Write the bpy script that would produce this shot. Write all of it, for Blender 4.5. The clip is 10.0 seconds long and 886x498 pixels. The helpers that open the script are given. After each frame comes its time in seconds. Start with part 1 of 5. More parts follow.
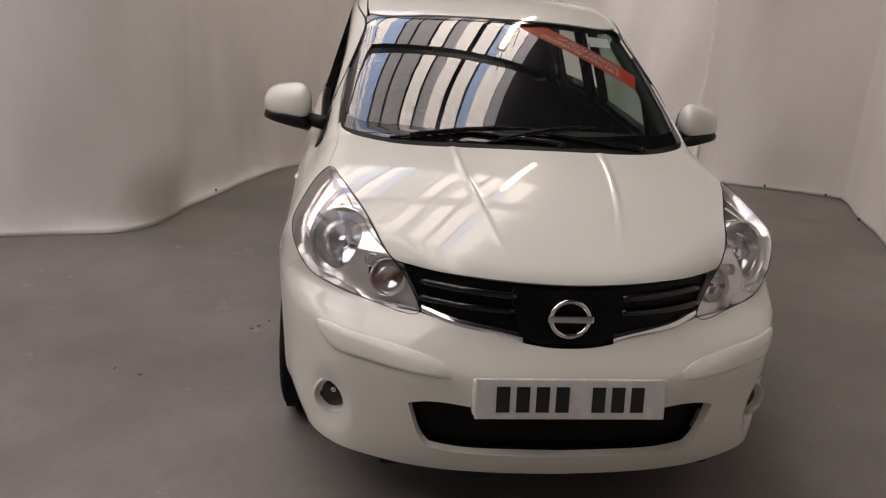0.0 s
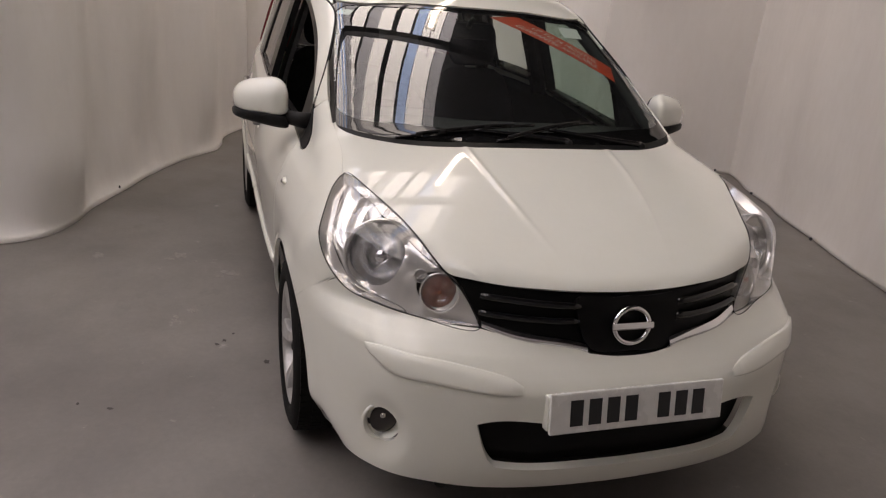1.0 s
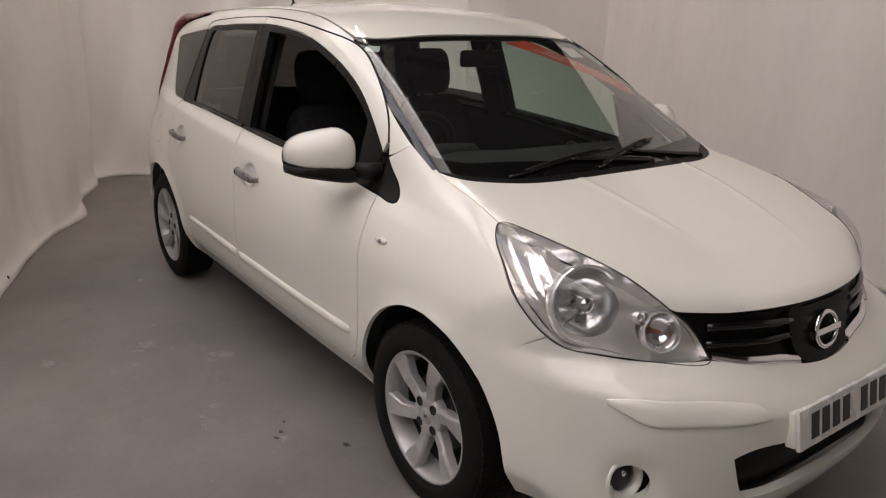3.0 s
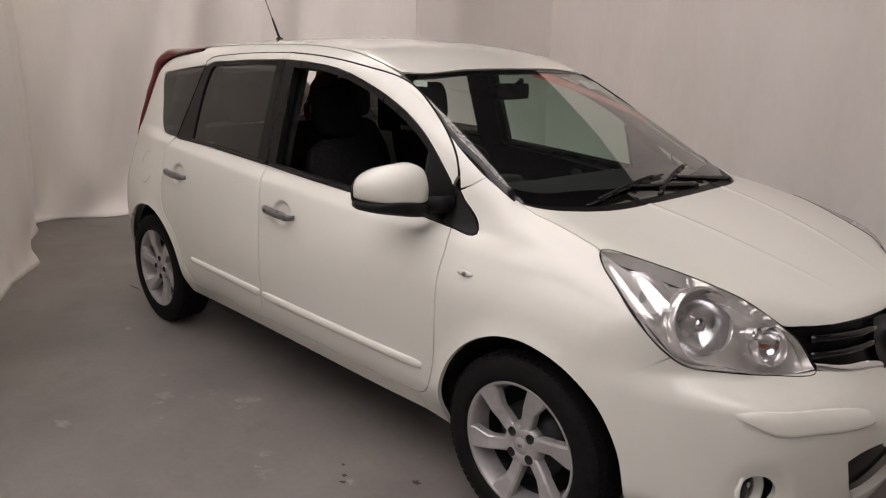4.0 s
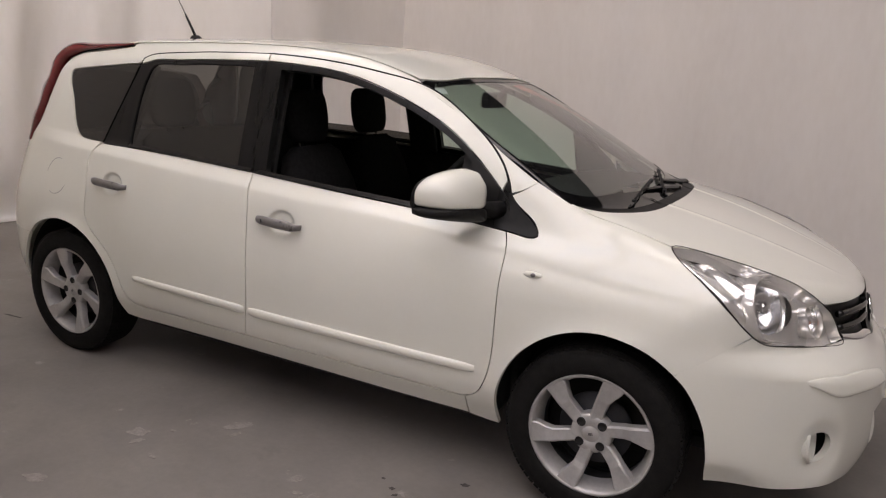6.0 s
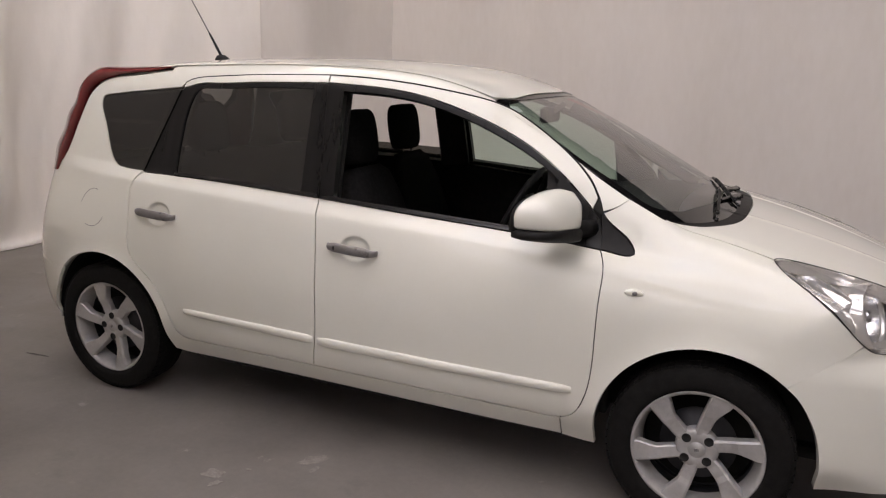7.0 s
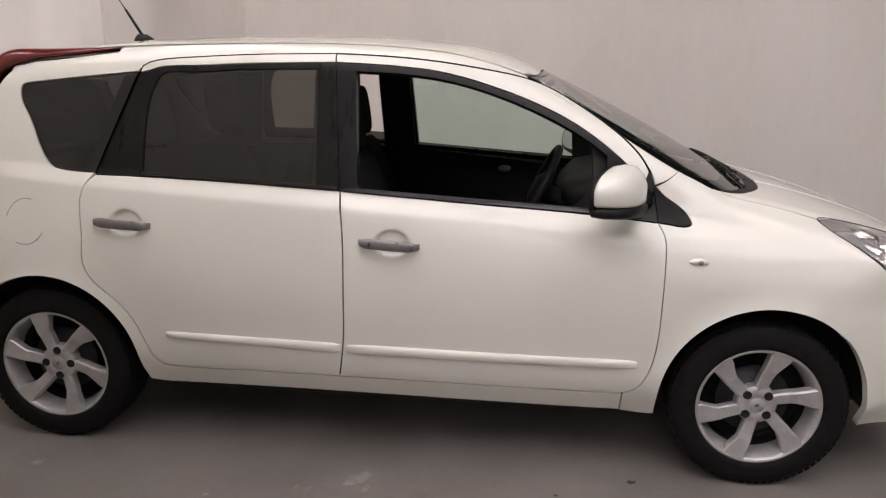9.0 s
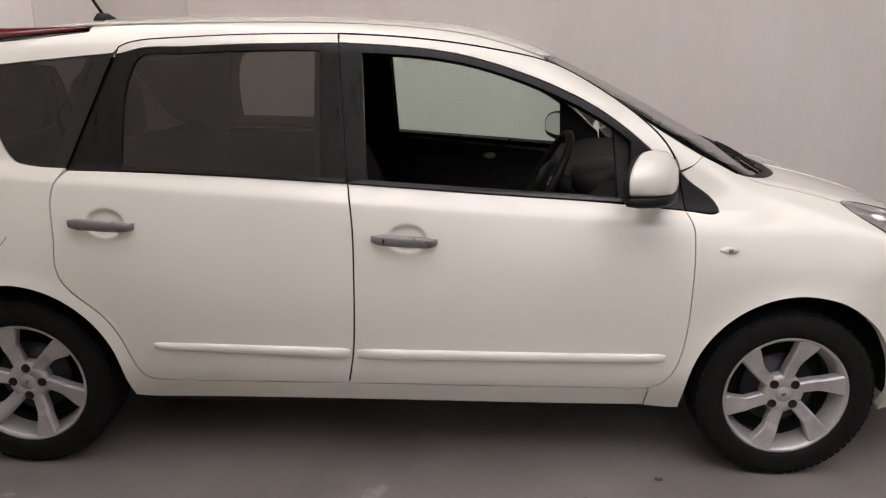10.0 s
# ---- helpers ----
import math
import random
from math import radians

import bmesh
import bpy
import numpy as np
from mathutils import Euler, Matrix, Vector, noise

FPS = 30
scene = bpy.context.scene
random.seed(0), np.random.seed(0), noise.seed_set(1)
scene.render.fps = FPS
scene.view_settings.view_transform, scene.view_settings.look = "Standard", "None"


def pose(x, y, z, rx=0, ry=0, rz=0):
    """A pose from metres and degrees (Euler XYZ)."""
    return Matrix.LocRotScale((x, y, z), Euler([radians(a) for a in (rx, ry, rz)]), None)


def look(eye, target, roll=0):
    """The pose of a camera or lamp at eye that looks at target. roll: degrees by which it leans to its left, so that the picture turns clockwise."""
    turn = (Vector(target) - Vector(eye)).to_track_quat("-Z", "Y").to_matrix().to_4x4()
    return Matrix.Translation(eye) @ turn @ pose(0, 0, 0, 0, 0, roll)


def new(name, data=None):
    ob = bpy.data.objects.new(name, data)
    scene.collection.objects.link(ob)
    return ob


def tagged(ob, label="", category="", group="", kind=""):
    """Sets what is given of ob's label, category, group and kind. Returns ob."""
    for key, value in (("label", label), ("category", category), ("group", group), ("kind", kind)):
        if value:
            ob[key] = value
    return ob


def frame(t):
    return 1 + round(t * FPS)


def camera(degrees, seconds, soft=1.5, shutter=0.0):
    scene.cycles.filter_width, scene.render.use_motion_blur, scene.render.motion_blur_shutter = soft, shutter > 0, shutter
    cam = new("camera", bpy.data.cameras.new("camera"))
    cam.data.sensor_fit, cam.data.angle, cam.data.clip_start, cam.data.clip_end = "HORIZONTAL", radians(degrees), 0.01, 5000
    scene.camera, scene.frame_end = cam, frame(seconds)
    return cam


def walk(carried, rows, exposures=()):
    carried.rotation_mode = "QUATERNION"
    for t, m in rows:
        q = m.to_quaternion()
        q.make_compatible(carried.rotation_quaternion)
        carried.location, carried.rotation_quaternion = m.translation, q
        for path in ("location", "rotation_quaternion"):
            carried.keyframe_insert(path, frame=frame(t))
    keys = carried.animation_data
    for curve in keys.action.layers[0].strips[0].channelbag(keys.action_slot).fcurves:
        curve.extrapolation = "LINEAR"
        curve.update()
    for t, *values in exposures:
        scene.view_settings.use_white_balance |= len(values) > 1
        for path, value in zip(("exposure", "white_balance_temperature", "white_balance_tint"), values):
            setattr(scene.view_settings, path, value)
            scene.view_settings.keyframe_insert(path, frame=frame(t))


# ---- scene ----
cam = camera(62.0, 10.0, soft=1.2)
PATH = [
    (0, (2.536, -0.577, 1.487), (0.656, -0.347, 0.845), 3.9),
    (0.5, (2.408, -0.787, 1.495), (0.55, -0.411, 0.858), 5.7),
    (1, (2.297, -1.078, 1.507), (0.516, -0.47, 0.831), 5.1),
    (1.5, (2.144, -1.272, 1.498), (0.442, -0.493, 0.794), 3.9),
    (2, (1.964, -1.486, 1.52), (0.306, -0.588, 0.852), 2.3),
    (2.5, (1.809, -1.745, 1.513), (0.22, -0.717, 0.865), 2.3),
    (3, (1.643, -1.974, 1.486), (0.107, -0.843, 0.885), 1.4),
    (4.5, (1.079, -2.619, 1.483), (-0.189, -1.155, 0.984), 1.4),
    (5, (0.876, -2.764, 1.452), (-0.27, -1.201, 0.956), 1.8),
    (6.5, (0.32, -3.126, 1.456), (-0.478, -1.353, 0.987), 2.8),
    (7, (0.066, -3.183, 1.491), (-0.696, -1.394, 1.025), 1.7),
    (7.5, (-0.149, -3.244, 1.462), (-0.839, -1.42, 1.018), 1.8),
    (8, (-0.389, -3.286, 1.45), (-0.789, -1.392, 0.947), 2.7),
    (8.5, (-0.587, -3.279, 1.419), (-0.885, -1.361, 0.936), 1.8),
    (9, (-0.853, -3.264, 1.447), (-1.064, -1.337, 0.953), 0.8),
    (9.5, (-1.027, -3.201, 1.438), (-1.112, -1.275, 0.905), 0.4),
    (10, (-1.161, -3.111, 1.426), (-1.179, -1.182, 0.9), 0.7),
]
walk(cam, [(t, look(eye, target, roll)) for t, eye, target, roll in PATH],
     exposures=[(0, -0.48, 7150, 22), (2.5, -0.42, 7150, 22), (5, -0.35, 7100, 22), (10, -0.18, 7000, 22)])

# ---- light ----
world = bpy.data.worlds.new("world")
world.use_nodes = True
scene.world = world
sky = world.node_tree.nodes.new("ShaderNodeTexSky")
sky.sky_type, sky.sun_disc, sky.sun_elevation, sky.sun_rotation = "NISHITA", False, radians(35), radians(120)
world.node_tree.links.new(sky.outputs[0], world.node_tree.nodes["Background"].inputs[0])
world.node_tree.nodes["Background"].inputs[1].default_value = 0.08

ROOF_Z = 6.0
ALONG = Vector((-0.894, 0.447, 0))   # the run of the roof sheets
ACROSS = Vector((0.447, 0.894, 0))


# ---- materials ----
def mat(name, colour=(0.5, 0.5, 0.5), rough=0.5, metal=0.0, coat=0.0, **more):
    m = bpy.data.materials.new(name)
    m.use_nodes = True
    b = m.node_tree.nodes["Principled BSDF"]
    b.inputs["Base Color"].default_value = (*colour, 1)
    b.inputs["Roughness"].default_value = rough
    b.inputs["Metallic"].default_value = metal
    b.inputs["Coat Weight"].default_value = coat
    for key, value in more.items():
        b.inputs[key.replace("_", " ")].default_value = value
    return m


def vary(m, scale, low, high, detail=5.0, bump=0.0, rough=None, second=None, stretch=(1, 1, 1)):
    """Noise between two colours at one scale, a second scale on top, with bump and roughness from the same noise."""
    n, l = m.node_tree.nodes, m.node_tree.links
    b = n["Principled BSDF"]
    co, mp = n.new("ShaderNodeTexCoord"), n.new("ShaderNodeMapping")
    mp.inputs["Scale"].default_value = stretch
    l.new(co.outputs["Object"], mp.inputs[0])
    t = n.new("ShaderNodeTexNoise")
    t.inputs["Scale"].default_value, t.inputs["Detail"].default_value, t.inputs["Roughness"].default_value = scale, detail, 0.6
    l.new(mp.outputs[0], t.inputs[0])
    ramp = n.new("ShaderNodeValToRGB")
    ramp.color_ramp.elements[0].position, ramp.color_ramp.elements[1].position = 0.32, 0.68
    ramp.color_ramp.elements[0].color, ramp.color_ramp.elements[1].color = (*low, 1), (*high, 1)
    l.new(t.outputs[0], ramp.inputs[0])
    colour, height = ramp.outputs[0], t.outputs[0]
    if second:
        s2, strength = second
        t2 = n.new("ShaderNodeTexNoise")
        t2.inputs["Scale"].default_value, t2.inputs["Detail"].default_value = s2, 8.0
        l.new(mp.outputs[0], t2.inputs[0])
        mx = n.new("ShaderNodeMix")
        mx.data_type, mx.blend_type = "RGBA", "OVERLAY"
        mx.inputs[0].default_value = strength
        l.new(colour, mx.inputs[6])
        l.new(t2.outputs[0], mx.inputs[7])
        colour, height = mx.outputs[2], t2.outputs[0]
    l.new(colour, b.inputs["Base Color"])
    if bump:
        bp = n.new("ShaderNodeBump")
        bp.inputs["Strength"].default_value, bp.inputs["Distance"].default_value = bump, 0.01
        l.new(height, bp.inputs["Height"])
        l.new(bp.outputs[0], b.inputs["Normal"])
    if rough:
        r = n.new("ShaderNodeMapRange")
        r.inputs[3].default_value, r.inputs[4].default_value = rough
        l.new(t.outputs[0], r.inputs[0])
        l.new(r.outputs[0], b.inputs["Roughness"])
    return m


def glass(name, tint, rough=0.0, haze=0.0, wavy=0.0, base=0.07, rise=4.0):
    """Thin glass: mostly clear, with a mirror share that grows towards grazing."""
    m = bpy.data.materials.new(name)
    m.use_nodes = True
    n, l = m.node_tree.nodes, m.node_tree.links
    n.remove(n["Principled BSDF"])
    tr, gl, mx, fr = n.new("ShaderNodeBsdfTransparent"), n.new("ShaderNodeBsdfGlossy"), n.new("ShaderNodeMixShader"), n.new("ShaderNodeLayerWeight")
    power, scale = n.new("ShaderNodeMath"), n.new("ShaderNodeMath")
    power.operation, power.inputs[1].default_value = "POWER", rise
    scale.operation, scale.inputs[1].default_value, scale.inputs[2].default_value = "MULTIPLY_ADD", 0.91, base
    tr.inputs[0].default_value = (*tint, 1)
    gl.inputs["Roughness"].default_value = rough
    l.new(fr.outputs["Facing"], power.inputs[0])
    l.new(power.outputs[0], scale.inputs[0])
    l.new(scale.outputs[0], mx.inputs[0])
    l.new(tr.outputs[0], mx.inputs[1])
    l.new(gl.outputs[0], mx.inputs[2])
    out = mx.outputs[0]
    # a grey diffuse share stands in for the pale haze of reflections
    if haze:
        film, over = n.new("ShaderNodeBsdfDiffuse"), n.new("ShaderNodeMixShader")
        film.inputs[0].default_value, over.inputs[0].default_value = (0.45, 0.45, 0.46, 1), haze
        l.new(out, over.inputs[1])
        l.new(film.outputs[0], over.inputs[2])
        out = over.outputs[0]
    if wavy:
        noise, bp = n.new("ShaderNodeTexNoise"), n.new("ShaderNodeBump")
        noise.inputs["Scale"].default_value, noise.inputs["Detail"].default_value = 9.0, 2.0
        bp.inputs["Strength"].default_value, bp.inputs["Distance"].default_value = wavy, 0.01
        l.new(noise.outputs[0], bp.inputs["Height"])
        l.new(bp.outputs[0], gl.inputs["Normal"])
    l.new(out, n["Material Output"].inputs[0])
    return m


def glow(name, colour, strength):
    m = bpy.data.materials.new(name)
    m.use_nodes = True
    n = m.node_tree.nodes
    b = n["Principled BSDF"]
    b.inputs["Base Color"].default_value = (*colour, 1)
    b.inputs["Emission Color"].default_value = (*colour, 1)
    b.inputs["Emission Strength"].default_value = strength
    return m


PAINT = vary(mat("white_car_paint", rough=0.35, coat=1.0, Coat_Roughness=0.012, Specular_IOR_Level=0.15), 1.5, (0.745, 0.74, 0.665), (0.785, 0.78, 0.705), rough=(0.28, 0.38), second=(60, 0.03))
BLACK_PLASTIC = vary(mat("black_plastic", rough=0.5, Specular_IOR_Level=0.2), 40, (0.008, 0.0078, 0.008), (0.015, 0.0145, 0.0145), rough=(0.42, 0.6), bump=0.08)
WINDOW_TRIM = vary(mat("black_window_trim", rough=0.3, Specular_IOR_Level=0.22), 9, (0.006, 0.0058, 0.006), (0.012, 0.0115, 0.0115), rough=(0.18, 0.42), stretch=(3, 1, 0.4))
GRILLE_BLACK = vary(mat("black_grille", rough=0.35, Specular_IOR_Level=0.12), 12, (0.004, 0.004, 0.0042), (0.007, 0.007, 0.007), rough=(0.3, 0.42))
PIANO_BLACK = mat("polished_black_bar", (0.006, 0.006, 0.0065), 0.06)
GLOSS_BLACK = vary(mat("gloss_black_trim", rough=0.25), 12, (0.008, 0.008, 0.009), (0.014, 0.013, 0.013), rough=(0.18, 0.3))
RUBBER = vary(mat("tyre_rubber", rough=0.8, Specular_IOR_Level=0.15), 30, (0.0065, 0.006, 0.0058), (0.012, 0.0115, 0.011), bump=0.15, rough=(0.75, 0.92), second=(160, 0.3))
ALLOY = vary(mat("silver_alloy_paint", rough=0.35, metal=0.35), 14, (0.40, 0.39, 0.38), (0.49, 0.48, 0.47), rough=(0.28, 0.42), second=(70, 0.12))
CHROME = mat("chrome", (0.82, 0.82, 0.83), 0.08, 1.0)
REFLECTOR = mat("lamp_reflector", (0.90, 0.90, 0.90), 0.2, 1.0)
LAMP_GREY = vary(mat("lamp_inner_silver", rough=0.15, metal=0.7), 20, (0.84, 0.82, 0.79), (0.90, 0.88, 0.85), rough=(0.06, 0.15))
HANDLE_GREY = vary(mat("grey_handle_film", rough=0.38, metal=0.3), 25, (0.18, 0.17, 0.168), (0.235, 0.223, 0.22), rough=(0.22, 0.36))
FABRIC = vary(mat("dark_seat_fabric", rough=0.95, Specular_IOR_Level=0.1), 60, (0.014, 0.0138, 0.014), (0.024, 0.0235, 0.024), bump=0.25, second=(300, 0.4))
INTERIOR = vary(mat("dark_interior_plastic", rough=0.7, Specular_IOR_Level=0.2), 30, (0.02, 0.0195, 0.02), (0.032, 0.031, 0.031), bump=0.1)
UNDER = vary(mat("underbody_black", rough=0.9), 10, (0.006, 0.006, 0.006), (0.014, 0.013, 0.012), bump=0.2)
SCREEN_GLASS = glass("windscreen_glass", (0.72, 0.82, 0.77), wavy=0.004, haze=0.012, base=0.09, rise=3.0)
FRIT = vary(mat("black_edge_of_the_glass", rough=0.05), 10, (0.004, 0.004, 0.0042), (0.007, 0.007, 0.007), rough=(0.03, 0.07))
SCUTTLE = vary(mat("matt_black_scuttle", rough=0.4, Specular_IOR_Level=0.12), 30, (0.004, 0.004, 0.0042), (0.008, 0.008, 0.008), rough=(0.35, 0.5), bump=0.05)
CLEAR_GLASS = glass("clear_window_glass", (0.68, 0.83, 0.76))
DARK_GLASS = glass("privacy_window_glass", (0.13, 0.128, 0.12), haze=0.012, base=0.085, wavy=0.02)
BLACK_GLASS = glass("very_dark_window_glass", (0.06, 0.059, 0.06), haze=0.016, base=0.07)
SMOKED = mat("dark_lamp_glass", (0.05, 0.045, 0.045), 0.08, 0.3)
LENS = glass("lamp_lens", (0.95, 0.95, 0.96))
MIRROR = mat("mirror_glass", (0.85, 0.86, 0.86), 0.02, 1.0)
RED_LENS = vary(mat("red_lamp_lens", rough=0.12, coat=0.6), 8, (0.13, 0.013, 0.015), (0.18, 0.02, 0.022), rough=(0.08, 0.2))
AMBER = mat("amber_bulb", (0.36, 0.12, 0.07), 0.2)
BANNER_RED = vary(mat("red_banner_film", rough=0.4), 10, (0.62, 0.065, 0.025), (0.70, 0.085, 0.035))
WHITE_PRINT = mat("white_print", (0.8, 0.8, 0.78), 0.5)
PLATE = vary(mat("plate_white_acrylic", rough=0.25), 15, (0.66, 0.65, 0.62), (0.74, 0.73, 0.70), rough=(0.18, 0.35))
PRINT_BLACK = mat("plate_black_print", (0.015, 0.015, 0.016), 0.4)
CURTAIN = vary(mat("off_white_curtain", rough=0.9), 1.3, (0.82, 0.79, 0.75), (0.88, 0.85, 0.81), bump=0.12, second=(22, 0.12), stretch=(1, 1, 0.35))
# greyer copies of the curtain cloth, with weaker light put into the colour
CURTAIN_SHADED = vary(mat("shaded_curtain", rough=0.9), 1.1, (0.63, 0.595, 0.56), (0.69, 0.655, 0.62), bump=0.08, second=(22, 0.08), stretch=(1, 1, 0.35))
CURTAIN_HALF_SHADED = vary(mat("half_shaded_curtain", rough=0.9), 1.1, (0.67, 0.635, 0.60), (0.73, 0.695, 0.66), bump=0.08, second=(22, 0.08), stretch=(1, 1, 0.35))
WALL = vary(mat("grey_block_wall", rough=0.9), 3, (0.44, 0.425, 0.40), (0.53, 0.51, 0.49), bump=0.2, second=(40, 0.2))
ROOF_SHEET = vary(mat("dark_roof_sheet", rough=0.7), 4, (0.05, 0.05, 0.055), (0.09, 0.09, 0.095), second=(30, 0.2))
STEEL = vary(mat("dark_steel", rough=0.5, metal=0.5), 10, (0.03, 0.03, 0.035), (0.06, 0.06, 0.065))
TUBE = glow("fluorescent_tube", (1.0, 0.93, 0.78), 55.0)


def floor_material():
    m = mat("worn_grey_painted_concrete", rough=0.5)
    n, l = m.node_tree.nodes, m.node_tree.links
    b = n["Principled BSDF"]
    co = n.new("ShaderNodeTexCoord")

    def noise_of(scale, detail=6.0, rough=0.6):
        t = n.new("ShaderNodeTexNoise")
        t.inputs["Scale"].default_value, t.inputs["Detail"].default_value, t.inputs["Roughness"].default_value = scale, detail, rough
        l.new(co.outputs["Object"], t.inputs[0])
        return t.outputs[0]

    def ramp_of(value, a, ca, b_, cb):
        r = n.new("ShaderNodeValToRGB")
        r.color_ramp.elements[0].position, r.color_ramp.elements[1].position = a, b_
        r.color_ramp.elements[0].color, r.color_ramp.elements[1].color = ca, cb
        l.new(value, r.inputs[0])
        return r.outputs[0]

    def mix_of(fac, a, c, kind="MIX"):
        x = n.new("ShaderNodeMix")
        x.data_type, x.blend_type = "RGBA", kind
        if isinstance(fac, float):
            x.inputs[0].default_value = fac
        else:
            l.new(fac, x.inputs[0])
        for socket, v in ((6, a), (7, c)):
            if isinstance(v, tuple):
                x.inputs[socket].default_value = v
            else:
                l.new(v, x.inputs[socket])
        return x.outputs[2]

    base = ramp_of(noise_of(0.9, 7), 0.3, (0.130, 0.117, 0.107, 1), 0.7, (0.222, 0.202, 0.186, 1))
    fine = noise_of(38, 8, 0.7)
    base = mix_of(0.16, base, fine, "OVERLAY")
    worn = ramp_of(noise_of(5.5, 9, 0.68), 0.64, (0, 0, 0, 1), 0.72, (1, 1, 1, 1))
    base = mix_of(worn, base, (0.30, 0.275, 0.25, 1))
    drift = ramp_of(noise_of(1.1, 5, 0.55), 0.5, (0, 0, 0, 1), 0.75, (0.5, 0.5, 0.5, 1))
    base = mix_of(drift, base, (0.250, 0.229, 0.212, 1))
    dark = ramp_of(noise_of(2.3, 8, 0.7), 0.60, (0, 0, 0, 1), 0.74, (0.55, 0.55, 0.55, 1))
    base = mix_of(dark, base, (0.105, 0.097, 0.09, 1))
    l.new(base, b.inputs["Base Color"])
    rr = n.new("ShaderNodeMapRange")
    rr.inputs[3].default_value, rr.inputs[4].default_value = 0.38, 0.62
    l.new(noise_of(3.0), rr.inputs[0])
    l.new(rr.outputs[0], b.inputs["Roughness"])
    bp = n.new("ShaderNodeBump")
    bp.inputs["Strength"].default_value, bp.inputs["Distance"].default_value = 0.12, 0.004
    l.new(fine, bp.inputs["Height"])
    l.new(bp.outputs[0], b.inputs["Normal"])
    return m


FLOOR = floor_material()


# ---- mesh helpers ----
def mesh_object(name, verts, faces, material, parent=None, label="", smooth=True):
    me = bpy.data.meshes.new(name)
    me.from_pydata([tuple(map(float, v)) for v in verts], [], [tuple(map(int, f)) for f in faces])
    me.polygons.foreach_set("use_smooth", [smooth] * len(me.polygons))
    me.materials.append(material)
    me.update()
    ob = new(name, me)
    ob.parent = parent
    if label:
        tagged(ob, label)
    return ob


def part(name, bm, material, parent, label="", smooth=False):
    me = bpy.data.meshes.new(name)
    bmesh.ops.recalc_face_normals(bm, faces=bm.faces)
    for f in bm.faces:
        f.smooth = smooth
    bm.to_mesh(me)
    bm.free()
    me.materials.append(material)
    ob = new(name, me)
    ob.parent = parent
    if label:
        tagged(ob, label)
    return ob


def box(sx, sy, sz, bevel=0.0, m=None, segments=2):
    bm = bmesh.new()
    bmesh.ops.create_cube(bm, size=1.0)
    bmesh.ops.scale(bm, vec=(sx, sy, sz), verts=bm.verts)
    if bevel:
        bmesh.ops.bevel(bm, geom=bm.edges[:], offset=bevel, segments=segments, affect="EDGES", profile=0.6)
    if m is not None:
        bmesh.ops.transform(bm, matrix=m, verts=bm.verts)
    return bm


def tube(points, radius, sides=10, closed=False, taper=None):
    """A round bar along a line of points."""
    pts = [Vector(p) for p in points]
    bm = bmesh.new()
    rings, count = [], len(pts)
    for i, p in enumerate(pts):
        a = pts[i - 1] if (i or closed) else pts[i]
        c = pts[(i + 1) % count] if (i < count - 1 or closed) else pts[i]
        q = (c - a).to_track_quat("Z", "Y")
        r = radius * (taper[i] if taper else 1)
        rings.append([bm.verts.new(p + q @ Vector((r * math.cos(k * math.tau / sides), r * math.sin(k * math.tau / sides), 0))) for k in range(sides)])
    for i in range(count if closed else count - 1):
        a, c = rings[i], rings[(i + 1) % count]
        shift = 0
        if closed and i == count - 1:
            shift = min(range(sides), key=lambda s: (a[0].co - c[s].co).length)
        for k in range(sides):
            bm.faces.new((a[k], a[(k + 1) % sides], c[(k + 1 + shift) % sides], c[(k + shift) % sides]))
    if not closed:
        bm.faces.new(rings[0][::-1])
        bm.faces.new(rings[-1])
    return bm


def lathe(profile, steps=48, m=None):
    """Turns (radius, height) pairs round the z axis."""
    bm = bmesh.new()
    rings = [[bm.verts.new((r * math.cos(k * math.tau / steps), r * math.sin(k * math.tau / steps), h)) for k in range(steps)] for r, h in profile]
    for a, c in zip(rings, rings[1:]):
        for k in range(steps):
            bm.faces.new((a[k], a[(k + 1) % steps], c[(k + 1) % steps], c[k]))
    bmesh.ops.remove_doubles(bm, verts=bm.verts, dist=1e-5)
    if m is not None:
        bmesh.ops.transform(bm, matrix=m, verts=bm.verts)
    return bm


def blob(sections, steps=24, power=2.6, m=None, caps=True):
    """Superellipse sections (centre, half width along x, half depth along y, height z), lofted upwards."""
    bm = bmesh.new()
    rings = []
    for cx, cy, a, b, z in sections:
        ring = []
        for k in range(steps):
            w = k * math.tau / steps
            c, s = math.cos(w), math.sin(w)
            ring.append(bm.verts.new((cx + a * math.copysign(abs(c) ** (2 / power), c), cy + b * math.copysign(abs(s) ** (2 / power), s), z)))
        rings.append(ring)
    for r0, r1 in zip(rings, rings[1:]):
        for k in range(steps):
            bm.faces.new((r0[k], r0[(k + 1) % steps], r1[(k + 1) % steps], r1[k]))
    if caps:
        bm.faces.new(rings[0][::-1])
        bm.faces.new(rings[-1])
    if m is not None:
        bmesh.ops.transform(bm, matrix=m, verts=bm.verts)
    return bm


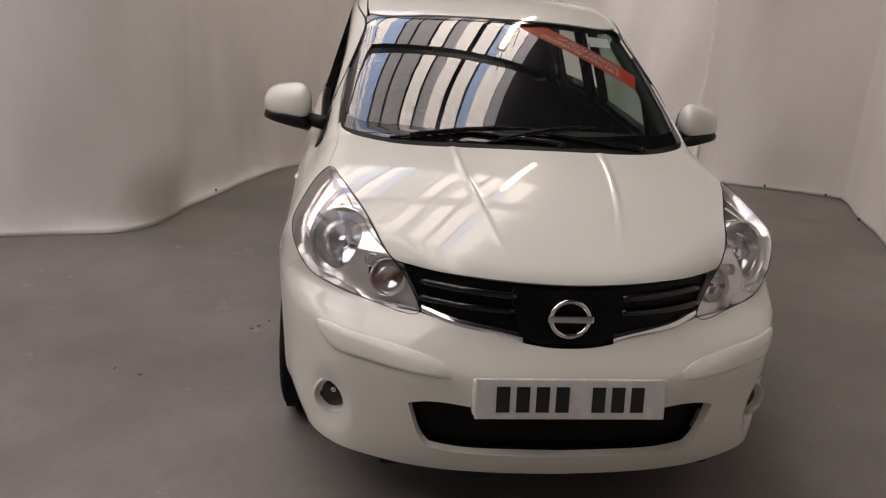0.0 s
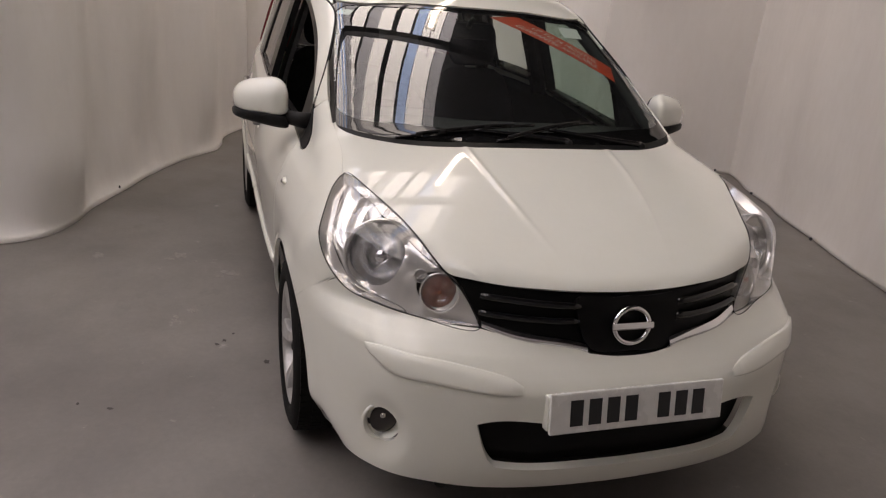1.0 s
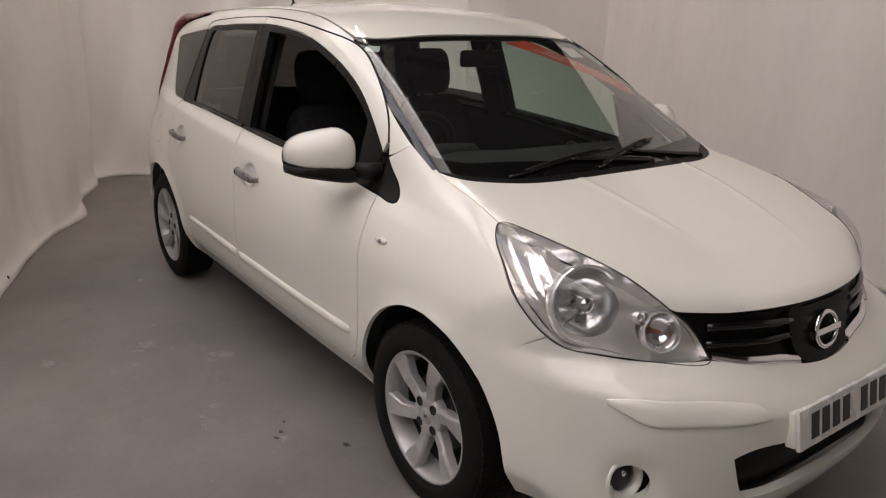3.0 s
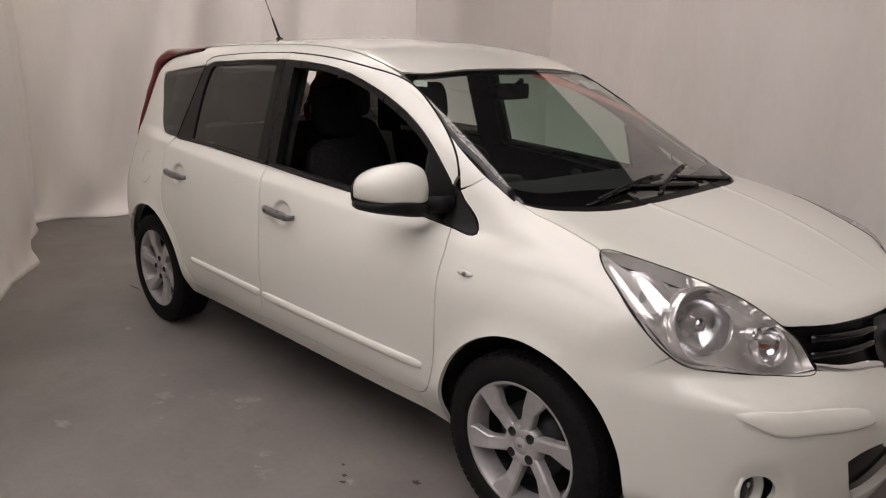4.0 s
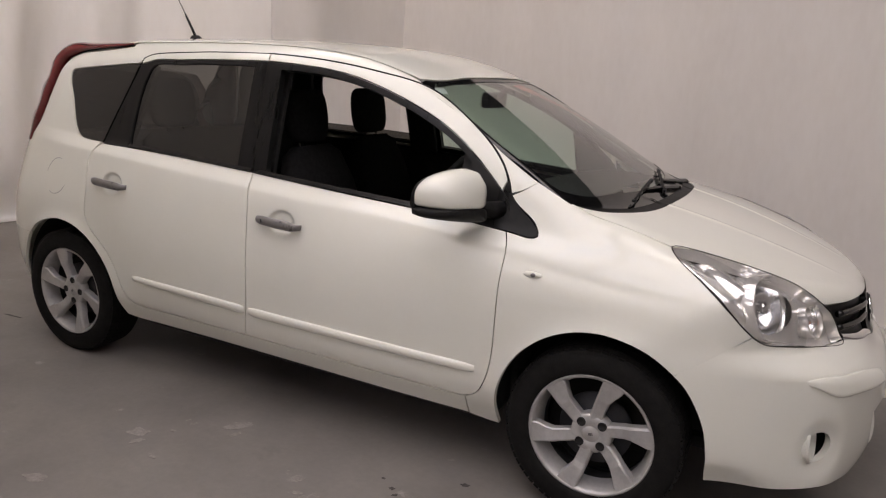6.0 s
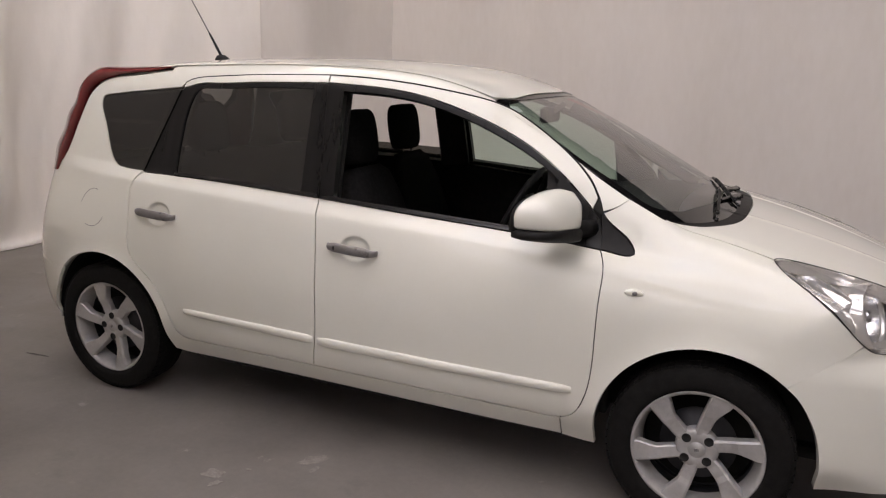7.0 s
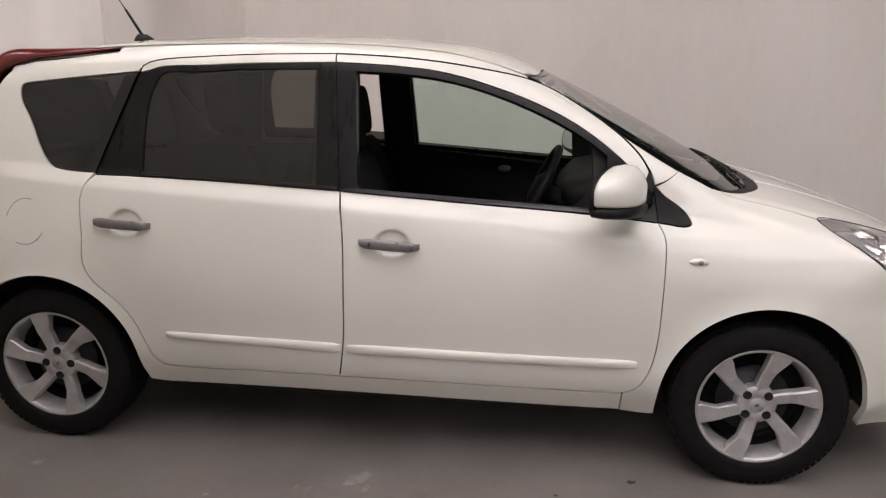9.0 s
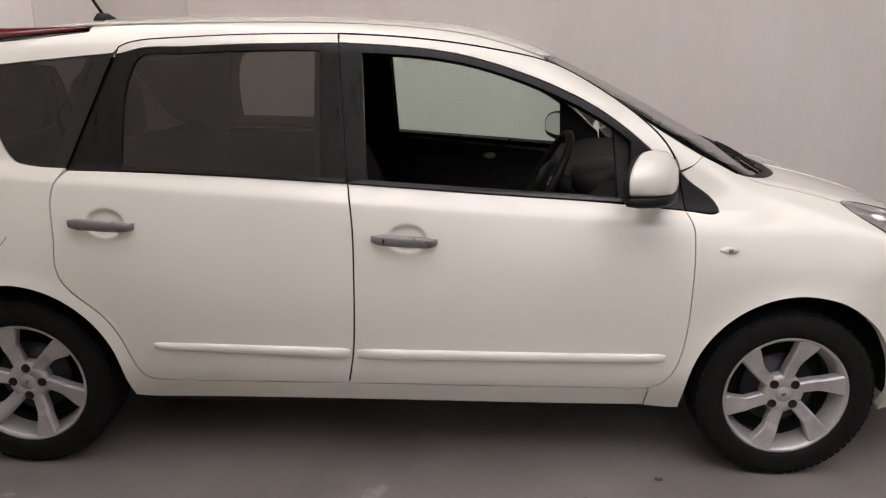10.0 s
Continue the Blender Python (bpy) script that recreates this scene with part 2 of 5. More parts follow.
# ---- the shape of the car ----
def spline(*pts):
    """A natural cubic spline through (s, v) pairs, straight beyond its ends."""
    s = np.array([p[0] for p in pts], float)
    v = np.array([p[1] for p in pts], float)
    n, h = len(s), np.diff(s)
    a, b = np.eye(n), np.zeros(n)
    for i in range(1, n - 1):
        a[i, i - 1:i + 2] = h[i - 1], 2 * (h[i - 1] + h[i]), h[i]
        b[i] = 6 * ((v[i + 1] - v[i]) / h[i] - (v[i] - v[i - 1]) / h[i - 1])
    m = np.linalg.solve(a, b)

    def at(q):
        q = np.asarray(q, float)
        i = np.clip(np.searchsorted(s, q) - 1, 0, n - 2)
        c = np.clip(q, s[0], s[-1])
        d0, d1, w = s[i + 1] - c, c - s[i], h[i]
        y = (m[i] * d0 ** 3 + m[i + 1] * d1 ** 3) / (6 * w) + (v[i] / w - m[i] * w / 6) * d0 + (v[i + 1] / w - m[i + 1] * w / 6) * d1
        k0 = (v[1] - v[0]) / h[0] - h[0] * m[1] / 6
        k1 = (v[-1] - v[-2]) / h[-1] + h[-1] * m[-2] / 6
        return y + np.where(q < s[0], (q - s[0]) * k0, 0) + np.where(q > s[-1], (q - s[-1]) * k1, 0)
    return at


def smax(a, b, k):
    h = np.clip(0.5 + 0.5 * (a - b) / k, 0, 1)
    return b + (a - b) * h + k * h * (1 - h)


def smin(a, b, k):
    return -smax(-a, -b, k)


# the car's shape: x forward from the front axle, y to its left, z up
SIDE = spline((0.15, 0.735), (0.23, 0.762), (0.32, 0.812), (0.46, 0.838), (0.62, 0.845), (0.75, 0.835), (0.86, 0.814), (0.96, 0.789), (1.02, 0.774), (1.25, 0.704), (1.48, 0.631))
SIDE_LOW = spline((-3.4, -0.11), (-3.1, -0.06), (-2.8, -0.015), (-2.4, 0.0), (-1.5, 0.0), (-0.6, 0.0), (-0.2, -0.01), (0.3, -0.022), (0.6, -0.06), (0.9, -0.12))
SIDE_HIGH = spline((-3.1, -0.09), (-2.75, -0.04), (-2.3, -0.018), (-1.5, 0.0), (-1.1, -0.014), (-0.8, -0.035), (-0.4, -0.062), (-0.1, -0.076), (0.3, -0.09), (0.9, -0.17))
NOSE = spline((0.0, 0.845), (0.2, 0.838), (0.33, 0.820), (0.43, 0.792), (0.55, 0.735), (0.65, 0.655), (0.71, 0.565), (0.76, 0.47), (0.80, 0.35), (0.83, 0.22), (0.86, 0.02))
NOSE_Z = spline((0.15, -0.10), (0.22, -0.045), (0.30, -0.012), (0.40, 0.0), (0.50, 0.0), (0.56, -0.016), (0.62, -0.073), (0.69, -0.102), (0.78, -0.115), (0.90, -0.17), (1.1, -0.28))
NOSE_HIGH = spline((0.0, 1.0), (0.25, 1.1), (0.43, 1.45), (0.52, 1.5), (0.62, 1.3), (0.72, 1.0), (0.8, 0.4), (0.86, 0.1))
NOSE_LOW = spline((0.0, 1.0), (0.25, 1.0), (0.4, 0.85), (0.55, 0.5), (0.68, 0.2), (0.86, 0.1))
BONNET = spline((-0.6, 1.13), (-0.2, 1.058), (0.0, 1.022), (0.2, 0.977), (0.4, 0.918), (0.55, 0.865), (0.66, 0.82), (0.74, 0.782), (0.9, 0.69))
SCREEN = spline((-1.1, 1.56), (-0.8, 1.427), (-0.4, 1.235), (0.0, 1.015), (0.3, 0.845))
ROOF = spline((-3.3, 1.40), (-3.0, 1.415), (-2.85, 1.452), (-2.6, 1.503), (-2.2, 1.534), (-1.8, 1.544), (-1.5, 1.542), (-1.2, 1.525), (-0.9, 1.484), (-0.7, 1.44), (-0.4, 1.35))
TAIL = spline((0.2, -3.2), (0.35, -3.28), (0.55, -3.31), (0.75, -3.28), (1.0, -3.20), (1.25, -3.12), (1.5, -3.02))


def flare(x, z, cx, r):
    d = np.hypot(x - cx, z - 0.30) - r
    return 0.016 * np.exp(-(np.maximum(d, 0) / 0.05) ** 2) * (z > 0.1)


def car_field(p):
    """Below zero inside the car's body, above zero outside."""
    x, y, z = p[..., 0], np.abs(p[..., 1]), p[..., 2]
    high = np.clip((z - 0.72) / 0.3, 0, 1)
    high = high * high * (3 - 2 * high)
    fold = z - 0.945 + 0.053 * (x + 1.5)
    fold = (0.52 * 0.004 * (np.logaddexp(0, fold / 0.004) - np.logaddexp(0, (fold - 0.05) / 0.004)) - 0.017 * np.exp(-(np.minimum(fold, 0) / 0.15) ** 2)) * np.clip((0.12 - x) / 0.45, 0, 1) * np.clip((x + 3.0) / 0.35, 0, 1)
    side = y + fold - (SIDE(z) + SIDE_LOW(x) * (1 - high) + SIDE_HIGH(x) * high + flare(x, z, 0.0, 0.335) + flare(x, z, -2.6, 0.335))
    yn, up = np.minimum(y, 0.86), np.clip((z - 0.6) / 0.08, 0, 1)
    up = up * up * (3 - 2 * up)
    nose = (x - NOSE(yn) - NOSE_Z(z) * (NOSE_LOW(yn) * (1 - up) + NOSE_HIGH(yn) * up)) * 0.85
    tail = TAIL(z) + 0.22 * y ** 2 + 0.5 * y ** 6 - x
    ridge = 0.0036 * np.exp(-((y - 0.262 + 0.03 * x + 0.19 * x * np.abs(x)) / 0.011) ** 2) * np.clip((0.66 - x) / 0.3, 0, 1)
    bonnet = (z - BONNET(np.maximum(x, -0.5)) + 0.085 * y ** 2 - ridge) * 0.93
    screen = (z - SCREEN(x + 0.33 * y ** 2)) * 0.89
    roof = z - ROOF(x) + 0.12 * y ** 2
    top = smin(bonnet, smax(screen, roof, 0.05), 0.012)
    f = smax(side, top, 0.09)
    f = smax(f, nose, 0.035)
    f = smax(f, tail, 0.08)
    for hx, hy, hz in ((-1.298, 0.806, 0.834), (-2.275, 0.802, 0.867)):
        d = np.hypot((x - hx) / 0.058, (z - hz) / 0.043)
        f = f + 0.013 * np.exp(-d ** 10) * (np.abs(y - hy) < 0.1)
    d = np.sqrt((x - 0.654) ** 2 + (y - 0.646) ** 2 + ((z - 0.375) * 0.85) ** 2) / 0.072
    f = f + 0.018 * np.exp(-d ** 4)
    return smax(f, 0.18 - z, 0.02)


# ---- panels laid on the car's shape ----
def car_normal(p):
    e = 0.0015
    g = np.stack([car_field(p + e * d) - car_field(p - e * d) for d in np.eye(3)], -1)
    return g / np.maximum(np.linalg.norm(g, axis=-1, keepdims=True), 1e-9)


def first_hit(start, way, reach, steps=70):
    """Where rays first enter the body; a ray that misses gives its nearest point."""
    best = np.full(len(start), -1.0)
    low, worst = np.zeros(len(start)), np.full(len(start), 9.0)
    for i in range(steps + 1):
        s = reach * i / steps
        f = car_field(start + s * way)
        best = np.where((best < 0) & (f < 0), s, best)
        low = np.where(f < worst, s, low)
        worst = np.minimum(f, worst)
    miss = best < 0
    b = np.where(miss, low, best)
    a = np.where(miss, low, b - reach / steps)
    for _ in range(16):
        c = (a + b) / 2
        inside = car_field(start + c[:, None] * way) < 0
        b, a = np.where(inside, c, b), np.where(inside, a, c)
    return start + np.where(miss, low, a)[:, None] * way


class Flat:
    """Parallel projection on to the body from the outward direction d."""
    def __init__(self, d):
        self.d = np.array(Vector(d).normalized())
        up = np.array((0, 0, 1.0)) if abs(self.d[2]) < 0.9 else np.array((1.0, 0, 0))
        self.u = np.cross(up, self.d)
        self.u /= np.linalg.norm(self.u)
        self.v = np.cross(self.d, self.u)
        self.mid = np.array((-1.25, 0, 0.75))

    def flat(self, p):
        q = np.asarray(p, float) - self.mid
        return np.stack((q @ self.u, q @ self.v), -1)

    def lay(self, uv):
        start = self.mid + uv[:, :1] * self.u + uv[:, 1:] * self.v + 2.6 * self.d
        return first_hit(start, -self.d[None], 3.6)


class Round:
    """Level rays towards an upright axis, for what wraps round the nose."""
    def __init__(self, x):
        self.x = x

    def flat(self, p):
        p = np.asarray(p, float)
        return np.stack((np.arctan2(p[..., 1], p[..., 0] - self.x) * 0.75, p[..., 2]), -1)

    def lay(self, uv):
        w = uv[:, 0] / 0.75
        way = np.stack((-np.cos(w), -np.sin(w), 0 * w), -1)
        start = np.stack((self.x - 1.5 * way[:, 0], -1.5 * way[:, 1], uv[:, 1]), -1)
        return first_hit(start, way, 1.45)


SIDEWAYS, SHOULDER, ABOVE, AHEAD, CORNER, NOSEWARD = Flat((0, -1, 0)), Flat((0, -0.78, 0.62)), Flat((0.2, 0, 0.98)), Flat((1, 0, 0.0)), Flat((0.62, -0.62, 0.48)), Round(-0.05)
REAR = Flat((-1, 0, 0.15))


def from_side(*pts):
    """Lifts (x, z) pairs, or (x, z, 1) for a sharp corner, to the car's right flank."""
    q = np.array([p[:2] for p in pts], float)
    start = np.stack((q[:, 0], np.full(len(q), -1.3), q[:, 1]), -1)
    hit = first_hit(start, np.array([[0, 1.0, 0]]), 1.3)
    return [(*h, *p[2:]) for h, p in zip(hit, pts)]


def smooth_loop(pts, step, closed=True):
    """A spline through 3D points; a fourth value marks a sharp corner."""
    pts = list(pts)
    corners = [i for i, p in enumerate(pts) if len(p) > 3]
    co = np.array([p[:3] for p in pts], float)
    if not corners:
        corners = [0]
    n, out = len(pts), []
    spans = list(zip(corners, corners[1:] + [corners[0] + n])) if closed else [(0, n - 1)]
    if not closed:
        inner = [c for c in corners if 0 < c < n - 1]
        ends = [0] + inner + [n - 1]
        spans = list(zip(ends, ends[1:]))
    for a, b in spans:
        seg = np.array([co[i % n] for i in range(a, b + 1)])
        d = np.concatenate(([0], np.cumsum(np.maximum(np.linalg.norm(np.diff(seg, axis=0), axis=1), 1e-4))))
        count = max(1, int(round(d[-1] / step)))
        at = np.linspace(0, d[-1], count + 1)[:-1]
        if len(seg) > 2:
            out.append(np.stack([spline(*zip(d, seg[:, k]))(at) for k in range(3)], -1))
        else:
            out.append(seg[0] + (at / d[-1])[:, None] * (seg[1] - seg[0]))
    if not closed:
        out.append(co[-1:])
    return np.concatenate(out)


def inside(uv, loop):
    x, y = uv[:, 0], uv[:, 1]
    odd = np.zeros(len(uv), bool)
    for (x0, y0), (x1, y1) in zip(loop, np.roll(loop, -1, axis=0)):
        if y0 != y1:
            cross = ((y0 > y) != (y1 > y)) & (x < (x1 - x0) * (y - y0) / (y1 - y0) + x0)
            odd ^= cross
    return odd


def shrink(loop, gap):
    """Moves a flat loop inwards by the gap."""
    e = np.roll(loop, -1, axis=0) - loop
    area = np.sum(loop[:, 0] * np.roll(loop[:, 1], -1) - loop[:, 1] * np.roll(loop[:, 0], -1))
    nrm = np.stack((-e[:, 1], e[:, 0]), -1) * np.sign(area)
    nrm /= np.maximum(np.linalg.norm(nrm, axis=1, keepdims=True), 1e-9)
    both = nrm + np.roll(nrm, 1, axis=0)
    both /= np.maximum(np.linalg.norm(both, axis=1, keepdims=True), 0.7)
    return loop + gap * both


def sheet(view, loops, step=0.03, gap=0.002, lift=0.0, lip=0.014, edge=0.016, spots=(), fine_lines=None):
    """Vertices, normals and faces of a panel within 3D outlines (the first is its rim, the others holes), laid on the body."""
    from mathutils.geometry import delaunay_2d_cdt
    flat = [view.flat(smooth_loop(lp, edge)) for lp in loops]
    flat = [shrink(f, gap if i == 0 else -gap) for i, f in enumerate(flat)]
    lo, hi = flat[0].min(0), flat[0].max(0)
    gx, gy = np.meshgrid(np.arange(lo[0], hi[0], step), np.arange(lo[1], hi[1], step))
    gx[1::2] += step / 2
    grid = np.stack((gx.ravel(), gy.ravel()), -1)
    for *mid, r in spots:
        c = view.flat(np.array(mid))
        ax, ay = np.meshgrid(np.arange(-r, r, 0.0065), np.arange(-r, r, 0.0065))
        ax[1::2] += 0.003
        fine = np.stack((ax.ravel(), ay.ravel()), -1)
        fine = c + fine[np.hypot(*fine.T) < r]
        grid = np.concatenate((grid[np.hypot(*(grid - c).T) > r + 0.004], fine))
    if fine_lines is not None:
        extra = view.flat(fine_lines)
        clear = np.array([np.min(np.sum((extra - g) ** 2, 1)) for g in grid]) > 0.010 ** 2
        grid = np.concatenate((grid[clear], extra))
    keep = inside(grid, flat[0])
    for f in flat[1:]:
        keep &= ~inside(grid, f)
    rim = np.concatenate(flat)
    grid = grid[keep]
    far = np.array([np.min(np.sum((rim - g) ** 2, 1)) for g in grid]) > (0.004 if spots or fine_lines is not None else 0.45 * step) ** 2 if len(grid) else np.zeros(0, bool)
    pts = np.concatenate((rim, grid[far])) if len(grid) else rim
    edges, base = [], 0
    for f in flat:
        edges += [(base + i, base + (i + 1) % len(f)) for i in range(len(f))]
        base += len(f)
    v2, _, tris, *_ = delaunay_2d_cdt([Vector(p) for p in pts], edges, [], 0, 1e-6)
    uv = np.array([tuple(v) for v in v2])
    tris = np.array([t for t in tris if len(t) == 3])
    mid = uv[tris].mean(1)
    keep = inside(mid, flat[0])
    for f in flat[1:]:
        keep &= ~inside(mid, f)
    tris = tris[keep]
    used = np.unique(tris)
    remap = np.full(len(uv), -1)
    remap[used] = np.arange(len(used))
    tris, uv = remap[tris], uv[used]
    p = view.lay(uv)
    nrm = car_normal(p)
    p = p + lift * nrm
    a, b, c = p[tris[:, 0]], p[tris[:, 1]], p[tris[:, 2]]
    flip = np.sum(np.cross(b - a, c - a) * nrm[tris].mean(1), 1) < 0
    tris[flip] = tris[flip][:, ::-1]
    faces = [tuple(t) for t in tris]
    if lip:
        count = {}
        for t in faces:
            for i in range(3):
                count[(t[i], t[(i + 1) % 3])] = 1
        rim_edges = [e for e in count if (e[1], e[0]) not in count]
        top, low, more = {}, {}, []
        for i in sorted({i for e in rim_edges for i in e}):
            top[i] = len(p) + len(more)
            more.append(p[i])
            low[i] = len(p) + len(more)
            more.append(p[i] - lip * nrm[i])
        faces += [(top[b], top[a], low[a], low[b]) for a, b in rim_edges]
        p = np.concatenate((p, np.array(more)))
        nrm = np.concatenate((nrm, np.zeros((len(more), 3))))
    return p, nrm, faces


def lay_panel(name, made, material, parent, label="", left=False):
    p, nrm, faces = made
    if left:
        p, nrm, faces = p * (1, -1, 1), nrm * (1, -1, 1), [f[::-1] for f in faces]
    ob = mesh_object(name, p, faces, material, parent, label)
    ob.data.normals_split_custom_set_from_vertices([tuple(map(float, n)) for n in nrm])
    return ob


def both_sides(name, made, material, parents, label=""):
    """The same panel on the car's right and left; parents: one for each side."""
    return [lay_panel(name, made, material, parents[i], label, left=bool(i)) for i in (0, 1)]


def mirrored(pts):
    """Closes a half outline, given from the middle outwards and back, over the car's middle."""
    return list(pts) + [(p[0], -p[1], *p[2:]) for p in reversed(pts) if abs(p[1]) > 1e-6]


# rows of points along the crease below the windows and the two bonnet ridges
CREASE = np.array([(x, -0.8, 0.945 - 0.053 * (x + 1.5) + o) for o in (-0.03, -0.014, -0.006, 0.0, 0.006, 0.014, 0.03, 0.044, 0.05, 0.056, 0.066) for x in np.arange(-2.9, 0.1, 0.022)])
CREASE = first_hit(CREASE * (1, 0, 1) + np.array((0, -1.3, 0)), np.array([[0, 1.0, 0]]), 1.3)
RIDGES = np.array([(x, g * (0.262 - 0.03 * x - 0.19 * x * abs(x) + o), 0.95) for g in (1, -1) for o in (-0.022, -0.014, -0.007, 0.0, 0.007, 0.014, 0.022) for x in np.arange(-0.05, 0.66, 0.022)])


# ---- the booth ----
def plan_line(pts, step):
    p = smooth_loop([(x, y, 0) for x, y in pts], step, closed=False)
    return p[:, :2]


def curtain(pts, label, folds, deep, seed, height=3.1, hem=0.0, calm=(90, 99), start=(-2, -1), cloth=None):
    """A hanging cloth along a plan line, with soft folds that widen downwards and a hem that drags on the floor."""
    rng = random.Random(seed)
    line = plan_line(pts, 0.035)
    d = np.concatenate(([0], np.cumsum(np.linalg.norm(np.diff(line, axis=0), axis=1))))
    tan = np.gradient(line, axis=0)
    tan /= np.linalg.norm(tan, axis=1, keepdims=True)
    out = np.stack((-tan[:, 1], tan[:, 0]), -1)
    rows = np.concatenate((np.linspace(0.0, 0.3, 12), np.linspace(0.36, height, 38)))
    waves = [(rng.uniform(*folds), rng.uniform(0, 6.3), rng.uniform(0.4, 1.0), rng.uniform(-0.4, 0.4), rng.uniform(0.3, 1.2)) for _ in range(9)]
    verts, faces = [], []
    for z in rows:
        k = 1 - z / height
        w = np.zeros(len(d))
        for length, phase, size, lean, lowness in waves:
            s = np.sin(math.tau * (d + lean * z) / length + phase)
            w += size * (np.abs(s) ** 1.5 * np.sign(s)) * (0.5 + lowness * k)
        w *= deep / 4 * np.clip((d - start[0]) / (start[1] - start[0]), 0.12, 1) * (1 - 0.72 * np.clip((d - calm[0]) / (calm[1] - calm[0]), 0, 1))
        drag = hem * math.exp(-z / 0.05) * (0.6 + 0.25 * np.sin(math.tau * d / 0.83 + seed) + 0.25 * np.sin(math.tau * d / 1.37 + 2 * seed))
        w = w * min(1.0, 0.35 + z / 0.6) + drag * (1 - 0.85 * np.clip((d - calm[0]) / (calm[1] - calm[0]), 0, 1))
        lift = 0.02 * (0.5 + 0.5 * np.sin(math.tau * d / 0.8 + 2 * seed)) * (z == 0)
        verts.append(np.stack((line[:, 0] + out[:, 0] * w, line[:, 1] + out[:, 1] * w, np.full(len(d), z) + 0.004 + 0 * lift), -1))
    n = len(d)
    for r in range(len(rows) - 1):
        for i in range(n - 1):
            faces.append((r * n + i, r * n + i + 1, (r + 1) * n + i + 1, (r + 1) * n + i))
    ob = mesh_object("curtain", np.concatenate(verts), faces, cloth or CURTAIN)
    thick = ob.modifiers.new("cloth", "SOLIDIFY")
    thick.thickness, thick.offset = 0.004, 0
    return tagged(ob, label, "curtain", "booth curtains")


curtain([(-3.6, -6.4), (-3.1, -5.2), (-2.5, -4.2), (-2.02, -3.4), (-1.85, -2.95), (-1.84, -2.6), (-1.90, -2.3), (-1.99, -2.07), (-2.36, -1.85), (-2.92, -1.66), (-3.7, -1.32), (-4.3, -1.05), (-5.0, -0.82), (-5.6, -0.62)],
        "off-white cloth curtain with deep folds dragging on the floor", (0.8, 2.3), 0.13, 3, hem=-0.06, start=(3.0, 4.6))
curtain([(-5.62, -0.72), (-5.56, -0.2), (-5.5, 0.5), (-5.44, 1.3), (-5.05, 2.0), (-4.25, 2.68)],
        "off-white cloth curtain hung behind the car", (0.6, 1.8), 0.16, 8, hem=-0.16, calm=(3.0, 4.6))
# the next two curtains carry their shade in the cloth colour
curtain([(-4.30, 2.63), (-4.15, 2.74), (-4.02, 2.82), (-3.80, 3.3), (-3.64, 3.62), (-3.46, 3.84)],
        "smooth cloth curtain hung behind the car's corner, partly greyed for shade", (0.7, 1.9), 0.05, 5, hem=-0.02, cloth=CURTAIN_HALF_SHADED)
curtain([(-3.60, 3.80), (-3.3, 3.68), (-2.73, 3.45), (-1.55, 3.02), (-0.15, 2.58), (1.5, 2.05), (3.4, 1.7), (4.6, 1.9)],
        "smooth cloth curtain hung along the car, greyed for shade", (0.7, 1.9), 0.045, 8, hem=-0.02, cloth=CURTAIN_SHADED)

ground = mesh_object("floor", [(-14, -14, 0), (14, -14, 0), (14, 14, 0), (-14, 14, 0)], [(0, 1, 2, 3)], FLOOR)
tagged(ground, "worn grey painted concrete floor with scuffs", "floor", kind="structure")
for name, sx, sy, x, y in (("wall_north", 0.2, 27.5, 8, -0.75), ("wall_south", 0.2, 27.5, -12, -0.75), ("wall_east", 20, 0.2, -2, 12), ("wall_west", 20, 0.2, -2, -13.5)):
    w = part(name, box(sx, sy, 6.6, 0, pose(x, y, 3.3)), WALL, None)
    tagged(w, "plain grey warehouse wall", "wall", kind="structure")


def flat_at(run, across, z, length, width, thick, skew=0):
    """A level slab along the roof's run."""
    q = Matrix.Translation(ALONG * run + ACROSS * across + Vector((0, 0, z))) @ Matrix((tuple(ALONG) + (0,), tuple(ACROSS) + (0,), (0, 0, 1, 0), (0, 0, 0, 1))).transposed().to_3x3().to_4x4()
    return box(length, width, thick, 0, q @ pose(0, 0, 0, 0, 0, skew))


roof_deck = part("ceiling", flat_at(0, 0, ROOF_Z + 0.35, 36, 36, 0.1), ROOF_SHEET, None)
tagged(roof_deck, "dark corrugated warehouse roof deck", "ceiling", kind="structure")
for k in range(5):
    beam = part("roof_beam", flat_at(-3.75 + 3.3 * k, -2.4, ROOF_Z - 0.16, 0.13, 11.0, 0.2, -16.8), STEEL, None)
    tagged(beam, "dark steel roof beam under the rooflights", "beam", "roof beams")


